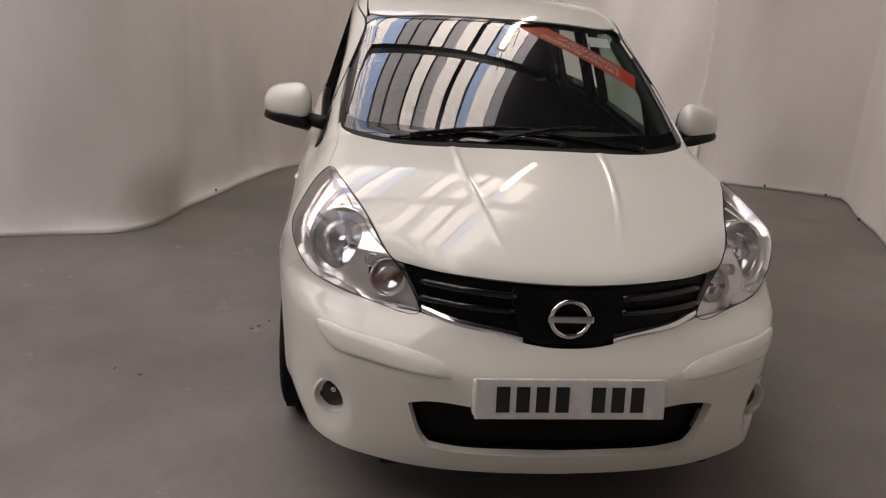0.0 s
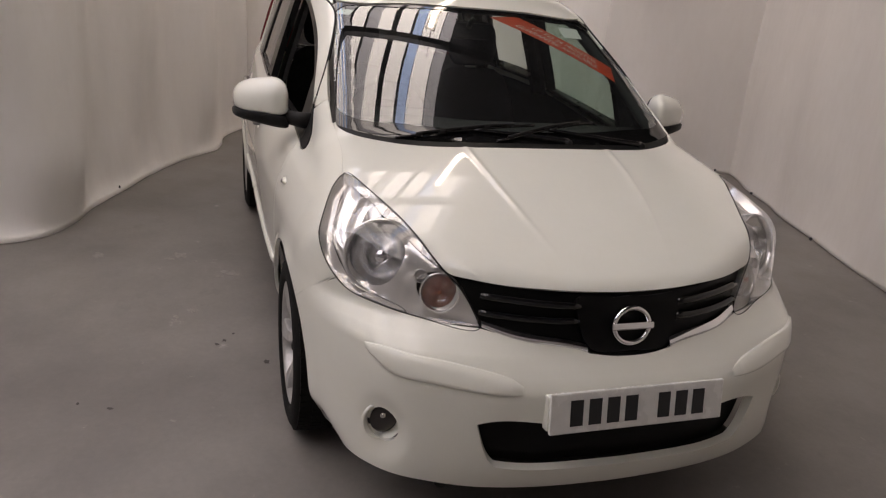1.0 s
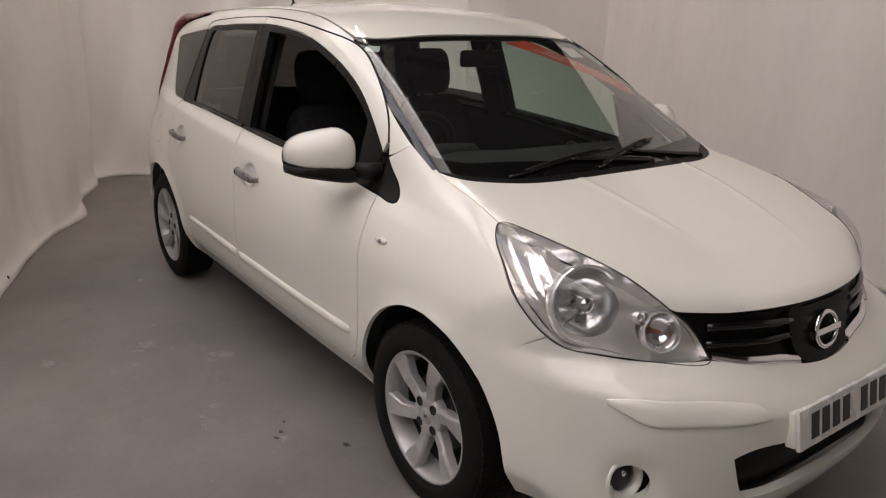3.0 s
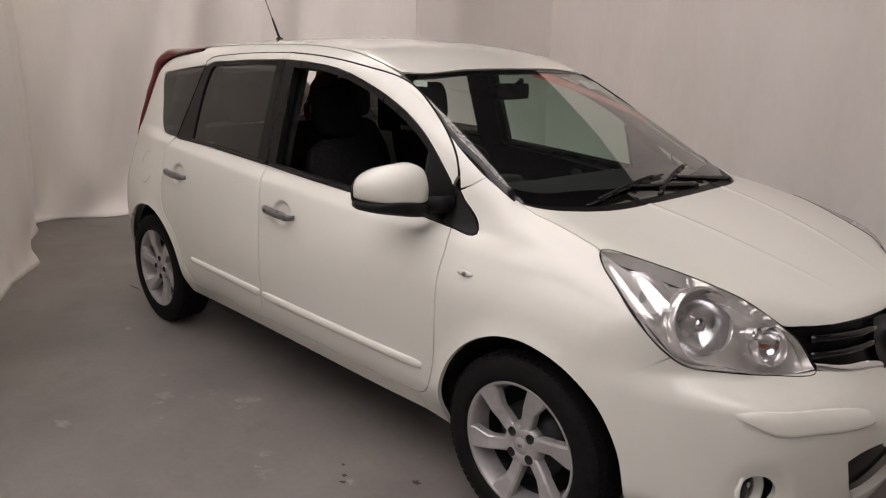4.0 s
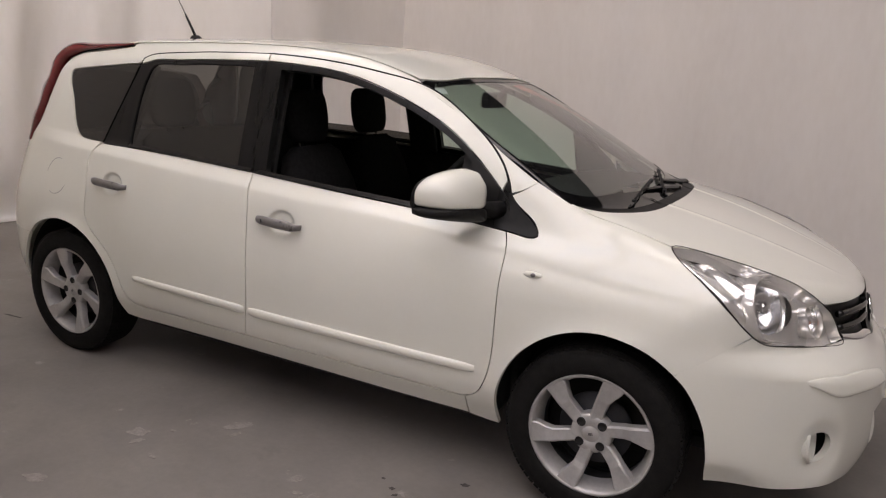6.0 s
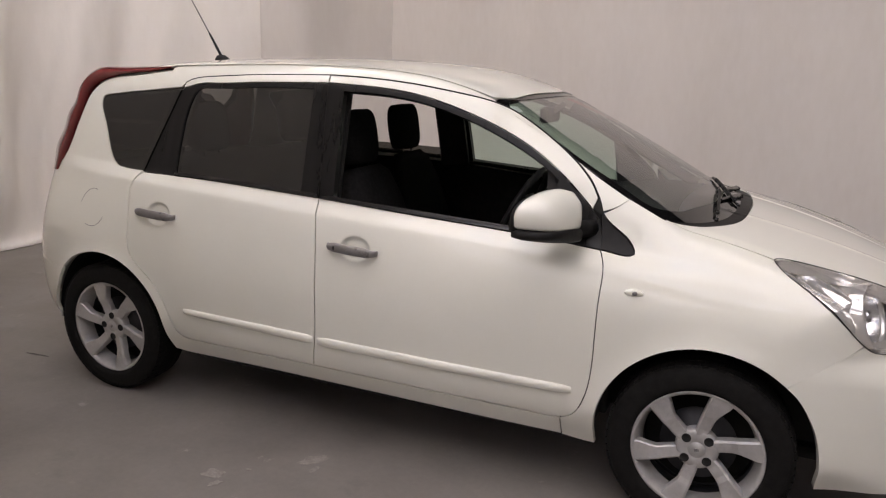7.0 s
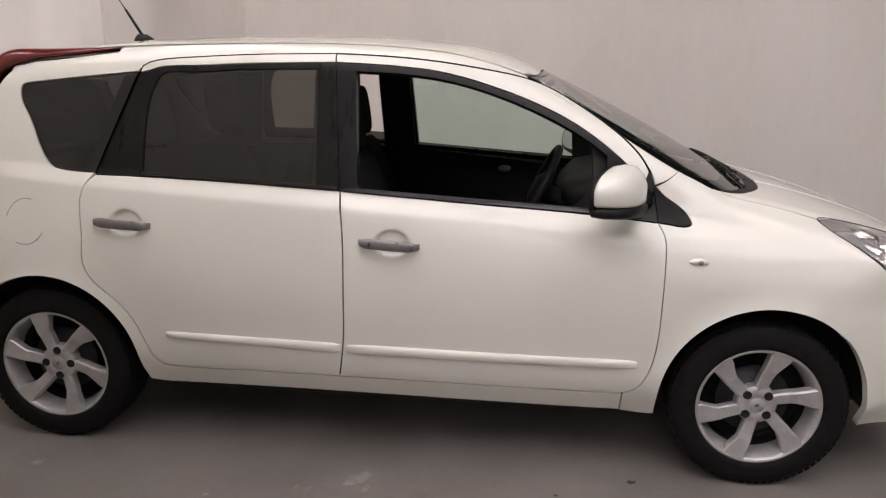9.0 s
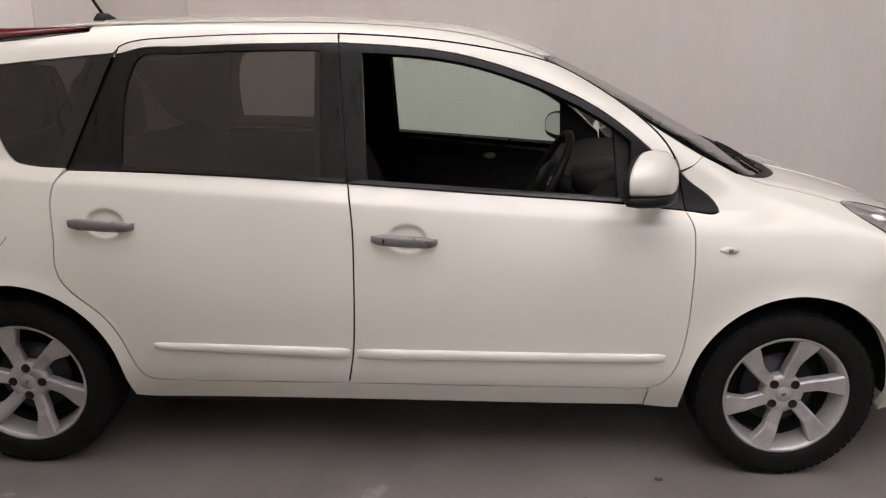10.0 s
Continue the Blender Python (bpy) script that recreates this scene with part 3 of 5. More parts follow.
def rooflight(offset, seed, reach, bright, mid, length):
    """A band of corrugated translucent sheets, some clean, some blue, some dirty."""
    rng = random.Random(seed)
    root = tagged(new("rooflight"), "band of translucent corrugated rooflight sheets, reflected in the car or added as fill", "rooflight", "rooflights")
    clean = glow("translucent_sheet_clean", (1.0, 0.98, 0.92), 5.6 * bright)
    blue = glow("translucent_sheet_blue", (0.50, 0.66, 0.95), 4.2 * bright)
    dirty = glow("translucent_sheet_dirty", (0.60, 0.60, 0.61), 3.0 * bright)
    order = ((dirty, 0.20), (clean, 0.30), (blue, 0.17), (STEEL, 0.03), (clean, 0.22), (STEEL, 0.08), (clean, 0.24), (dirty, 0.20), (STEEL, 0.03), (clean, 0.20), (STEEL, 0.05), (dirty, 0.28), (STEEL, 0.03), (dirty, 0.20), (STEEL, 0.03), (blue, 0.24), (clean, 0.20), (STEEL, 0.04), (blue, 0.28), (clean, 0.22))
    s, k = offset, 0
    while s > offset - reach:
        kind, wide = order[k % len(order)]
        wide *= rng.uniform(0.9, 1.1)
        part("sheet", flat_at(mid, s - wide / 2, ROOF_Z + rng.uniform(0, 0.03), length, wide - 0.012, 0.03), kind, root)
        s -= wide
        k += 1
    return root


rooflight(-0.35, 4, 6.4, 0.95, -0.8, 11.0)
# this second band is unseen, added as fill light on the car's flank
rooflight(-9.0, 12, 4.4, 0.68, 0.5, 12.5)


def tube_light(run, across, z, length):
    root = tagged(new("tube_light"), "hanging fluorescent tube light", "ceiling light", "tube lights")
    part("housing", flat_at(run, across, z + 0.06, length, 0.12, 0.05), PLATE, root)
    for k in (-0.35, 0.35):
        part("hanger", flat_at(run + k * length, across, (z + ROOF_Z + 0.4) / 2, 0.012, 0.012, ROOF_Z + 0.3 - z), STEEL, root)
    part("lamp_tube", flat_at(run, across, z, length - 0.06, 0.05, 0.05), TUBE, root)


tube_light(3.55, -0.65, 4.5, 1.5)

# ---- the car ----
car = tagged(new("car"), "white five-door compact car with silver alloy wheels", "car")
SIDES = (car, car)

B_LINE = [(-1.527, 1.435), (-1.510, 1.2), (-1.493, 1.002), (-1.478, 0.907), (-1.470, 0.729), (-1.470, 0.576), (-1.478, 0.43)]
DOOR_TOP = [(-0.45, 1.13), (-0.505, 1.188), (-0.597, 1.257), (-0.69, 1.315), (-0.785, 1.365), (-0.977, 1.417), (-1.164, 1.445), (-1.349, 1.461)]
DOOR_TOP_R = [(-1.719, 1.465), (-1.904, 1.459), (-2.089, 1.448), (-2.195, 1.438), (-2.242, 1.424), (-2.264, 1.404)]
GLASS_TOP = [(-1.347, 1.429), (-1.163, 1.410), (-0.978, 1.364), (-0.791, 1.295), (-0.697, 1.249), (-0.603, 1.189), (-0.509, 1.113)]
GLASS_TOP_R = [(-1.714, 1.433), (-1.899, 1.427), (-2.085, 1.418), (-2.197, 1.409)]
BELT = [(-0.594, 0.943), (-0.973, 0.968), (-1.338, 0.992)]
BELT_R = [(-1.887, 1.019), (-2.231, 1.028)]
DOOR_FRONT = [(-0.50, 0.318), (-0.44, 0.338), (-0.405, 0.39), (-0.383, 0.47), (-0.373, 0.632), (-0.370, 0.812), (-0.373, 0.88)]
DOOR_REAR = [(-2.129, 0.325), (-2.178, 0.337), (-2.206, 0.377), (-2.246, 0.482), (-2.317, 0.582), (-2.390, 0.643), (-2.430, 0.695), (-2.441, 0.803), (-2.452, 0.9), (-2.452, 0.955), (-2.436, 1.0)]
QUARTER = [(-2.708, 1.349), (-2.735, 1.340), (-2.740, 1.32), (-2.698, 1.231), (-2.621, 1.09), (-2.585, 1.055), (-2.54, 1.043)]

front_skin = from_side((-1.496, 0.322, 1), (-1.2, 0.322), (-0.9, 0.321), (-0.6, 0.318), *DOOR_FRONT, (-0.394, 0.924, 1), *BELT, (-1.493, 1.002, 1), *B_LINE[3:])
front_frame = from_side((-0.424, 1.092, 1), *DOOR_TOP, (-1.534, 1.468, 1), (-1.531, 1.437, 1), *GLASS_TOP, (-0.44, 1.048, 1))
rear_skin = from_side((-2.405, 1.030, 1), *BELT_R[::-1], (-1.493, 1.002, 1), *B_LINE[3:], (-1.496, 0.322, 1), (-1.7, 0.322), (-1.917, 0.323), *DOOR_REAR)
rear_frame = from_side((-1.534, 1.468, 1), *DOOR_TOP_R, (-2.263, 1.392, 1), (-2.225, 1.400, 1), *GLASS_TOP_R[::-1], (-1.531, 1.437, 1))
front_trim = from_side((-1.531, 1.437, 1), *GLASS_TOP, (-0.44, 1.048, 1), (-0.424, 1.03), (-0.394, 0.926, 1), *BELT, (-1.493, 1.002, 1), (-1.510, 1.2))
front_hole = from_side((-1.455, 1.408, 1), (-1.33, 1.404), (-1.16, 1.386), (-0.98, 1.341), (-0.80, 1.273), (-0.70, 1.224), (-0.60, 1.160), (-0.572, 1.138, 1), (-0.572, 0.963, 1), (-0.973, 0.988), (-1.43, 1.015, 1))
rear_trim = from_side((-1.531, 1.437, 1), *GLASS_TOP_R, (-2.225, 1.400), (-2.263, 1.392, 1), (-2.405, 1.032, 1), *BELT_R[::-1], (-1.493, 1.002, 1), (-1.510, 1.2))
rear_hole = from_side((-1.594, 1.414, 1), (-1.9, 1.408), (-2.12, 1.398), (-2.178, 1.390), (-2.213, 1.334), (-2.231, 1.21), (-2.232, 1.043, 1), (-1.9, 1.034), (-1.580, 1.020, 1))
quarter = from_side((-2.272, 1.396, 1), *QUARTER, (-2.413, 1.036, 1))
sail = from_side((-0.394, 0.924, 1), (-0.35, 0.919), (-0.300, 0.915), (-0.284, 0.920), (-0.288, 0.935), (-0.386, 1.018), (-0.410, 1.046, 1))

ARCH_F = [(0.352 * math.cos(radians(a)) - 0.008, 0.312 + 0.352 * math.sin(radians(a))) for a in range(-15, 200, 13)]
ARCH_R = [(0.355 * math.cos(radians(a)) - 2.605, 0.308 + 0.355 * math.sin(radians(a))) for a in range(-8, 200, 13)]

A_EDGE = [(-0.195, -0.660, 1.030), (-0.335, -0.652, 1.103), (-0.485, -0.638, 1.182), (-0.571, -0.622, 1.240), (-0.70, -0.600, 1.312), (-0.826, -0.580, 1.380)]
DITCH = [(-0.995, -0.562, 1.442), (-1.127, -0.558, 1.468), (-1.341, -0.553, 1.489), (-1.7, -0.555, 1.495), (-2.05, -0.553, 1.487)]
JOINT = [(-0.400, -0.700, 1.038), (-0.362, -0.686, 1.062), (-0.325, -0.657, 1.088)]
LAMP_TOP = [(0.20, -0.652, 0.942), (0.311, -0.607, 0.915), (0.43, -0.560, 0.882), (0.535, -0.520, 0.838), (0.60, -0.470, 0.782)]
LAMP_REAR = [(0.156, -0.700, 0.9265), (0.243, -0.745, 0.869), (0.328, -0.772, 0.805), (0.387, -0.764, 0.754)]
LAMP_LOW = [(0.448, -0.722, 0.702), (0.505, -0.675, 0.690), (0.565, -0.607, 0.680), (0.625, -0.508, 0.666)]
SHUT = [(0.418, -0.744, 0.722), (0.349, -0.786, 0.671), (0.280, -0.815, 0.622), (0.245, -0.823, 0.596)]
BONNET_SIDE = [(-0.13, -0.655, 1.003), (0.021, -0.664, 0.972)]
COWL = [(0.056, 0, 1.01), (0.052, -0.13, 1.01), (0.043, -0.263, 1.008), (0.003, -0.452, 1.006), (-0.062, -0.560, 1.007), (-0.122, -0.622, 1.012)]
LEAD = [(0.665, -0.352, 0.777), (0.715, -0.180, 0.774), (0.727, 0, 0.773)]
VEE = [(0.716, -0.316, 0.653), (0.740, -0.241, 0.645), (0.757, -0.157, 0.634), (0.768, -0.122, 0.621, 1), (0.779, -0.05, 0.613), (0.781, 0, 0.612)]
TAIL_EDGE = [(-2.632, -0.593, 1.437), (-2.77, -0.599, 1.415), (-2.815, -0.61, 1.37), (-2.84, -0.619, 1.32), (-2.883, -0.655, 1.198), (-2.932, -0.689, 1.062)]
TAIL_OUT = [(-2.998, -0.685, 1.06), (-2.975, -0.665, 1.115), (-2.982, -0.650, 1.165), (-2.958, -0.635, 1.215), (-2.962, -0.615, 1.272), (-2.935, -0.605, 1.32), (-2.925, -0.595, 1.37), (-2.893, -0.588, 1.415)]

# painted body sides, wings, doors
side_rim = [(*JOINT[2], 1), *A_EDGE[2:], (-0.862, -0.566, 1.402, 1), *DITCH, (-2.366, -0.556, 1.478, 1), (-2.366, -0.583, 1.463, 1), *TAIL_EDGE, (-2.976, -0.701, 0.999, 1), (-3.08, -0.655, 0.955), (-3.14, -0.645, 0.80), (-3.175, -0.655, 0.60, 1), (-3.0, -0.785, 0.563),
            *from_side((-2.846, 0.5655, 1), *[(x, z) for x, z in ARCH_R[::-1] if z > 0.57 or (x > -2.6 and z > 0.26)]), (-2.242, -0.778, 0.245, 1), (-1.94, -0.767, 0.239), (-1.145, -0.767, 0.236), (-0.60, -0.765, 0.234), (-0.479, -0.760, 0.232, 1),
            *from_side((-0.479, 0.317, 1), (-0.6, 0.318), (-0.9, 0.321), (-1.2, 0.322), (-1.496, 0.322), (-1.7, 0.322), (-1.917, 0.323), *DOOR_REAR, (-2.413, 1.036, 1), *QUARTER[::-1], (-2.272, 1.396, 1),
                       *DOOR_TOP_R[::-1], (-1.534, 1.468), *DOOR_TOP[::-1], (-0.424, 1.092), (-0.406, 1.046, 1)), JOINT[1]]
both_sides("body_side", sheet(SHOULDER, [side_rim], fine_lines=CREASE), PAINT, SIDES)

wing_rim = [(*JOINT[2], 1), (-0.21, -0.662, 1.033, 1), *BONNET_SIDE, (0.140, -0.683, 0.941, 1), *LAMP_REAR, (*SHUT[0], 1), *SHUT[1:], *from_side((0.222, 0.578, 1), *[(x, z) for x, z in ARCH_F if z > 0.25 and (x < 0 or z > 0.595)]), (-0.358, -0.764, 0.226, 1), (-0.477, -0.760, 0.232, 1),
            *from_side((-0.477, 0.318, 1), *DOOR_FRONT[1:], (-0.392, 0.922, 1), (-0.35, 0.917), (-0.300, 0.913), (-0.282, 0.919), (-0.286, 0.937), (-0.384, 1.020), (-0.402, 1.040, 1)), JOINT[1]]
both_sides("front_wing", sheet(SHOULDER, [wing_rim], gap=0.0008, fine_lines=CREASE), PAINT, SIDES)
both_sides("wing_trim", sheet(SIDEWAYS, [sail], lift=0.003, gap=0.001), BLACK_PLASTIC, SIDES, "black triangular trim ahead of the door")

front_doors = both_sides("front_door", sheet(SIDEWAYS, [front_skin], gap=0.0028, fine_lines=CREASE, spots=((-1.298, -0.81, 0.834, 0.085),)), PAINT, SIDES)
rear_doors = both_sides("rear_door", sheet(SIDEWAYS, [rear_skin], gap=0.0026, fine_lines=CREASE, spots=((-2.275, -0.80, 0.867, 0.085),)), PAINT, SIDES)
both_sides("window_frame", sheet(SHOULDER, [front_frame], gap=0.0038), PAINT, front_doors)
both_sides("window_frame", sheet(SHOULDER, [rear_frame], gap=0.003), PAINT, rear_doors)
both_sides("window_trim", sheet(SIDEWAYS, [front_trim, front_hole], gap=0.001, lift=-0.002, lip=0.03), WINDOW_TRIM, front_doors, "black window surround")
both_sides("window_trim", sheet(SIDEWAYS, [rear_trim, rear_hole], gap=0.001, lift=-0.002, lip=0.012), WINDOW_TRIM, rear_doors, "black window surround")
lay_panel("window_pane", sheet(SIDEWAYS, [rear_hole], gap=-0.002, lift=-0.009, lip=0), DARK_GLASS, rear_doors[0], "dark privacy glass")
lowered = from_side((-2.236, 1.085, 1), (-2.236, 1.035, 1), (-1.9, 1.03), (-1.575, 1.012, 1), (-1.575, 1.07, 1), (-1.9, 1.08))
lay_panel("window_pane", sheet(SIDEWAYS, [lowered], gap=0, lift=-0.012, lip=0), DARK_GLASS, rear_doors[1], "dark privacy glass, wound down", left=True)
both_sides("quarter_window", sheet(SIDEWAYS, [quarter], gap=0.002, lift=-0.003, lip=0.01), BLACK_GLASS, SIDES, "dark privacy glass quarter window")
for door, pts, thick in ((front_doors, [(-0.424, 1.085), *DOOR_TOP, (-1.534, 1.468)], 0.0042), (rear_doors, [(-1.534, 1.468), *DOOR_TOP_R, (-2.263, 1.392)], 0.003)):
    edge_line = from_side(*pts)
    edge_line = SHOULDER.lay(SHOULDER.flat(smooth_loop(edge_line, 0.03, closed=False)))
    edge_line = edge_line - 0.0012 * car_normal(edge_line)
    for i in (0, 1):
        part("door_seal", tube([tuple(q * (1, -1 if i else 1, 1)) for q in edge_line], thick, 6), GRILLE_BLACK, door[i], "black rubber door seal", smooth=True)
# the window on the driver's side is wound down, the passenger's is closed
lay_panel("window_pane", sheet(SIDEWAYS, [front_hole], gap=-0.004, lift=-0.012, lip=0), CLEAR_GLASS, front_doors[1], "clear glass", left=True)
seal = from_side((-1.45, 1.014, 1), (-0.973, 0.985), (-0.575, 0.960, 1), (-0.575, 0.944, 1), (-0.973, 0.969), (-1.493, 1.003, 1))
both_sides("window_seal", sheet(SIDEWAYS, [seal], lift=0.006, gap=0, lip=0.012), GLOSS_BLACK, front_doors)
seal = from_side((-2.23, 1.042, 1), (-1.9, 1.034), (-1.50, 1.016, 1), (-1.50, 1.004, 1), (-1.9, 1.021), (-2.23, 1.030, 1))
both_sides("window_seal", sheet(SIDEWAYS, [seal], lift=0.006, gap=0, lip=0.012), GLOSS_BLACK, rear_doors)


def moulding(x0, z0, h0, x1, z1, h1):
    """A rounded strip on the door's flank from x0 back to front x1, with tops z and heights h."""
    n = 40
    rows, lifts = [], []
    for down, lift in ((0.0, -0.003), (0.0015, 0.004), (0.006, 0.0095), (0.45, 0.0115), (0.80, 0.0105), (0.94, 0.006), (1.0, -0.003)):
        line = []
        for k in range(n + 1):
            s = k / n
            h = h0 + (h1 - h0) * s
            end = min(1.0, min(s, 1 - s) * n / 1.5)
            drop = down if down < 0.1 and down * 1 <= 0.006 else down * h
            mid = 0.5 * h
            line.append((x0 + (x1 - x0) * s, z0 + (z1 - z0) * s - mid + (mid - drop) * (0.75 + 0.25 * end)))
            lifts.append(lift * (0.1 + 0.9 * end) if lift > 0 else lift)
        rows += [q[:3] for q in from_side(*line)]
    p = np.array(rows)
    p = p + np.array(lifts)[:, None] * car_normal(p)
    w = n + 1
    faces = [(r * w + k, (r + 1) * w + k, (r + 1) * w + k + 1, r * w + k + 1) for r in range(6) for k in range(n)]
    return p, faces


for *shape, doors in ((-1.463, 0.460, 0.040, -0.440, 0.456, 0.034, front_doors), (-2.141, 0.472, 0.027, -1.487, 0.461, 0.040, rear_doors)):
    mp, mf = moulding(*shape)
    for i in (0, 1):
        mesh_object("door_moulding", mp * (1, -1 if i else 1, 1), [f[::-1] for f in mf] if i else mf, PAINT, doors[i])

# bonnet, roof, windscreen
bonnet_rim = [COWL[0], *COWL[1:], (-0.186, -0.656, 1.026, 1), *BONNET_SIDE, (0.143, -0.679, 0.943, 1), *LAMP_TOP, (0.612, -0.450, 0.779, 1), *LEAD]
bonnet = lay_panel("bonnet", sheet(ABOVE, [mirrored(bonnet_rim)], step=0.025, fine_lines=RIDGES), PAINT, car)
roof_rim = [(-0.785, 0, 1.42), (-0.792, -0.16, 1.418), (-0.806, -0.316, 1.412), (-0.845, -0.525, 1.403), (-0.868, -0.556, 1.405, 1), *DITCH, (-2.37, -0.545, 1.476), (-2.70, -0.535, 1.45), (-2.86, -0.515, 1.42, 1), (-2.93, -0.25, 1.43), (-2.945, 0, 1.435)]
roof = lay_panel("roof", sheet(ABOVE, [mirrored(roof_rim)], step=0.04), PAINT, car)
screen_rim = [*COWL, (-0.195, -0.658, 1.027), *A_EDGE[1:], (-0.852, -0.562, 1.396), (-0.842, -0.52, 1.403), (-0.803, -0.316, 1.412), (-0.789, -0.16, 1.418), (-0.782, 0, 1.42)]
screen_hole = [(-0.055, 0, 1.04), (-0.062, -0.14, 1.04), (-0.088, -0.30, 1.04), (-0.135, -0.46, 1.04), (-0.185, -0.585, 1.04), (-0.235, -0.632, 1.05), (-0.335, -0.636, 1.10), (-0.485, -0.621, 1.18), (-0.571, -0.607, 1.235), (-0.70, -0.586, 1.31), (-0.795, -0.563, 1.37), (-0.815, -0.525, 1.39), (-0.802, -0.42, 1.395),
               (-0.775, -0.25, 1.40), (-0.762, 0, 1.405)]
foot = [(0.012, 0, 1.02), (0.008, -0.13, 1.02), (-0.002, -0.263, 1.018), (-0.045, -0.452, 1.016), (-0.105, -0.560, 1.015), (-0.150, -0.622, 1.018)]
lay_panel("windscreen_surround", sheet(ABOVE, [mirrored([*foot, *screen_rim[6:]]), mirrored(screen_hole)], gap=0.0, lift=-0.004, lip=0.01), FRIT, car, "glossy black band round the windscreen")
lay_panel("scuttle", sheet(ABOVE, [mirrored([*COWL, (-0.186, -0.654, 1.024, 1), *foot[::-1]])], gap=0.001, lift=-0.003, lip=0.01), SCUTTLE, car, "black plastic scuttle below the windscreen")
windscreen = lay_panel("windscreen", sheet(ABOVE, [mirrored(screen_hole)], gap=-0.003, lift=-0.006, lip=0), SCREEN_GLASS, car, "clear windscreen reflecting the roof")

for sgn in (1, -1):
    under = ABOVE.lay(ABOVE.flat(smooth_loop([(-0.20, -0.658, 1.03), *BONNET_SIDE, (0.140, -0.681, 0.942)], 0.02, closed=False)))
    under = under - 0.0085 * car_normal(under)
    part("bonnet_joint", tube([tuple(q * (1, sgn, 1)) for q in under], 0.007, 6), PAINT, bonnet, smooth=True)

# front bumper with its lower intake
bumper_half = [VEE[-1], *VEE[-2::-1], (0.672, -0.402, 0.665, 1), *LAMP_LOW[::-1], (0.422, -0.742, 0.718, 1), *SHUT[1:], *from_side((0.223, 0.577, 1), (0.252, 0.551), (0.291, 0.496), (0.328, 0.414), (0.343, 0.34), (0.345, 0.28), (0.345, 0.222, 1)), (0.50, -0.70, 0.236), (0.62, -0.62, 0.245), (0.74, -0.43, 0.240), (0.79, -0.2, 0.233), (0.80, 0, 0.231)]
intake_half = [(0.835, 0, 0.452), (0.833, -0.20, 0.453), (0.799, -0.412, 0.457), (0.793, -0.430, 0.450, 1), (0.795, -0.417, 0.41), (0.80, -0.386, 0.338), (0.805, -0.373, 0.321, 1), (0.817, -0.304, 0.312), (0.83, -0.15, 0.309), (0.835, 0, 0.308)]
FOG = Vector((0.654, -0.646, 0.382))
fog_holes = []
for sgn in (1, -1):
    turn = Vector((0.95, -0.40 * sgn, 0)).to_track_quat("Z", "Y").to_matrix()
    fog_holes.append([tuple(Vector((FOG.x, sgn * FOG.y, FOG.z)) + turn @ Vector((0.050 * math.cos(a), 0.050 * math.sin(a), 0))) for a in np.linspace(0, math.tau, 24)[:-1]])
front_bumper = lay_panel("front_bumper", sheet(NOSEWARD, [mirrored(bumper_half), mirrored(intake_half), *fog_holes], step=0.022, gap=0.0006, lip=0.025, spots=((FOG.x, FOG.y, FOG.z, 0.12), (FOG.x, -FOG.y, FOG.z, 0.12))), PAINT, car)
lay_panel("intake_grille", sheet(NOSEWARD, [mirrored(intake_half)], gap=-0.01, lift=-0.045, lip=0), GRILLE_BLACK, front_bumper, "black lower intake")
rub_top = [(0.588, -0.690, 0.603), (0.627, -0.656, 0.613), (0.680, -0.580, 0.611), (0.717, -0.516, 0.606), (0.770, -0.393, 0.588), (0.797, -0.342, 0.573), (0.812, -0.322, 0.560)]
rub_low = [(0.592, -0.690, 0.590), (0.626, -0.668, 0.575), (0.669, -0.635, 0.552), (0.714, -0.579, 0.547), (0.775, -0.461, 0.541), (0.805, -0.355, 0.537), (0.812, -0.320, 0.538)]
wide = 60
t_, l_ = (smooth_loop(q, 0.003, closed=False) for q in (rub_top, rub_low))
t_, l_ = (q[np.linspace(0, len(q) - 1, wide).astype(int)] for q in (t_, l_))
rows = []
for s, lift in ((0.0, -0.003), (0.03, 0.003), (0.09, 0.0062), (0.45, 0.0075), (0.80, 0.0085), (0.91, 0.0075), (0.97, 0.004), (1.0, -0.004)):
    q = NOSEWARD.lay(NOSEWARD.flat(t_ * (1 - s) + l_ * s))
    taper = np.clip(np.minimum(np.arange(wide), wide - 1 - np.arange(wide)) / 4, 0, 1)[:, None]
    rows.append(q + (lift * (taper if lift > 0 else 1)) * car_normal(q))
rub_faces = [(r * wide + i, r * wide + i + 1, (r + 1) * wide + i + 1, (r + 1) * wide + i) for r in range(7) for i in range(wide - 1)]
for sgn in (1, -1):
    mesh_object("rub_strip", np.concatenate(rows) * (1, sgn, 1), rub_faces if sgn < 0 else [f[::-1] for f in rub_faces], PAINT, front_bumper)
    back = SHUT[:1] + SHUT[1:] + [(0.222, -0.828, 0.578)]
    line = CORNER.lay(CORNER.flat(smooth_loop(back, 0.02, closed=False)))
    line = line - 0.0045 * car_normal(line)
    part("wing_joint", tube([tuple(q * (1, sgn, 1)) for q in line], 0.0038, 6), PAINT, front_bumper, smooth=True)

# upper grille, chrome trim and badge
grille_half = [LEAD[2], LEAD[1], LEAD[0], (0.612, -0.450, 0.776, 1), (0.645, -0.419, 0.716), (0.672, -0.402, 0.667, 1), *VEE]
grille = lay_panel("grille", sheet(NOSEWARD, [mirrored(grille_half)], gap=-0.003, lift=-0.018, lip=0), GRILLE_BLACK, car, "black upper grille")


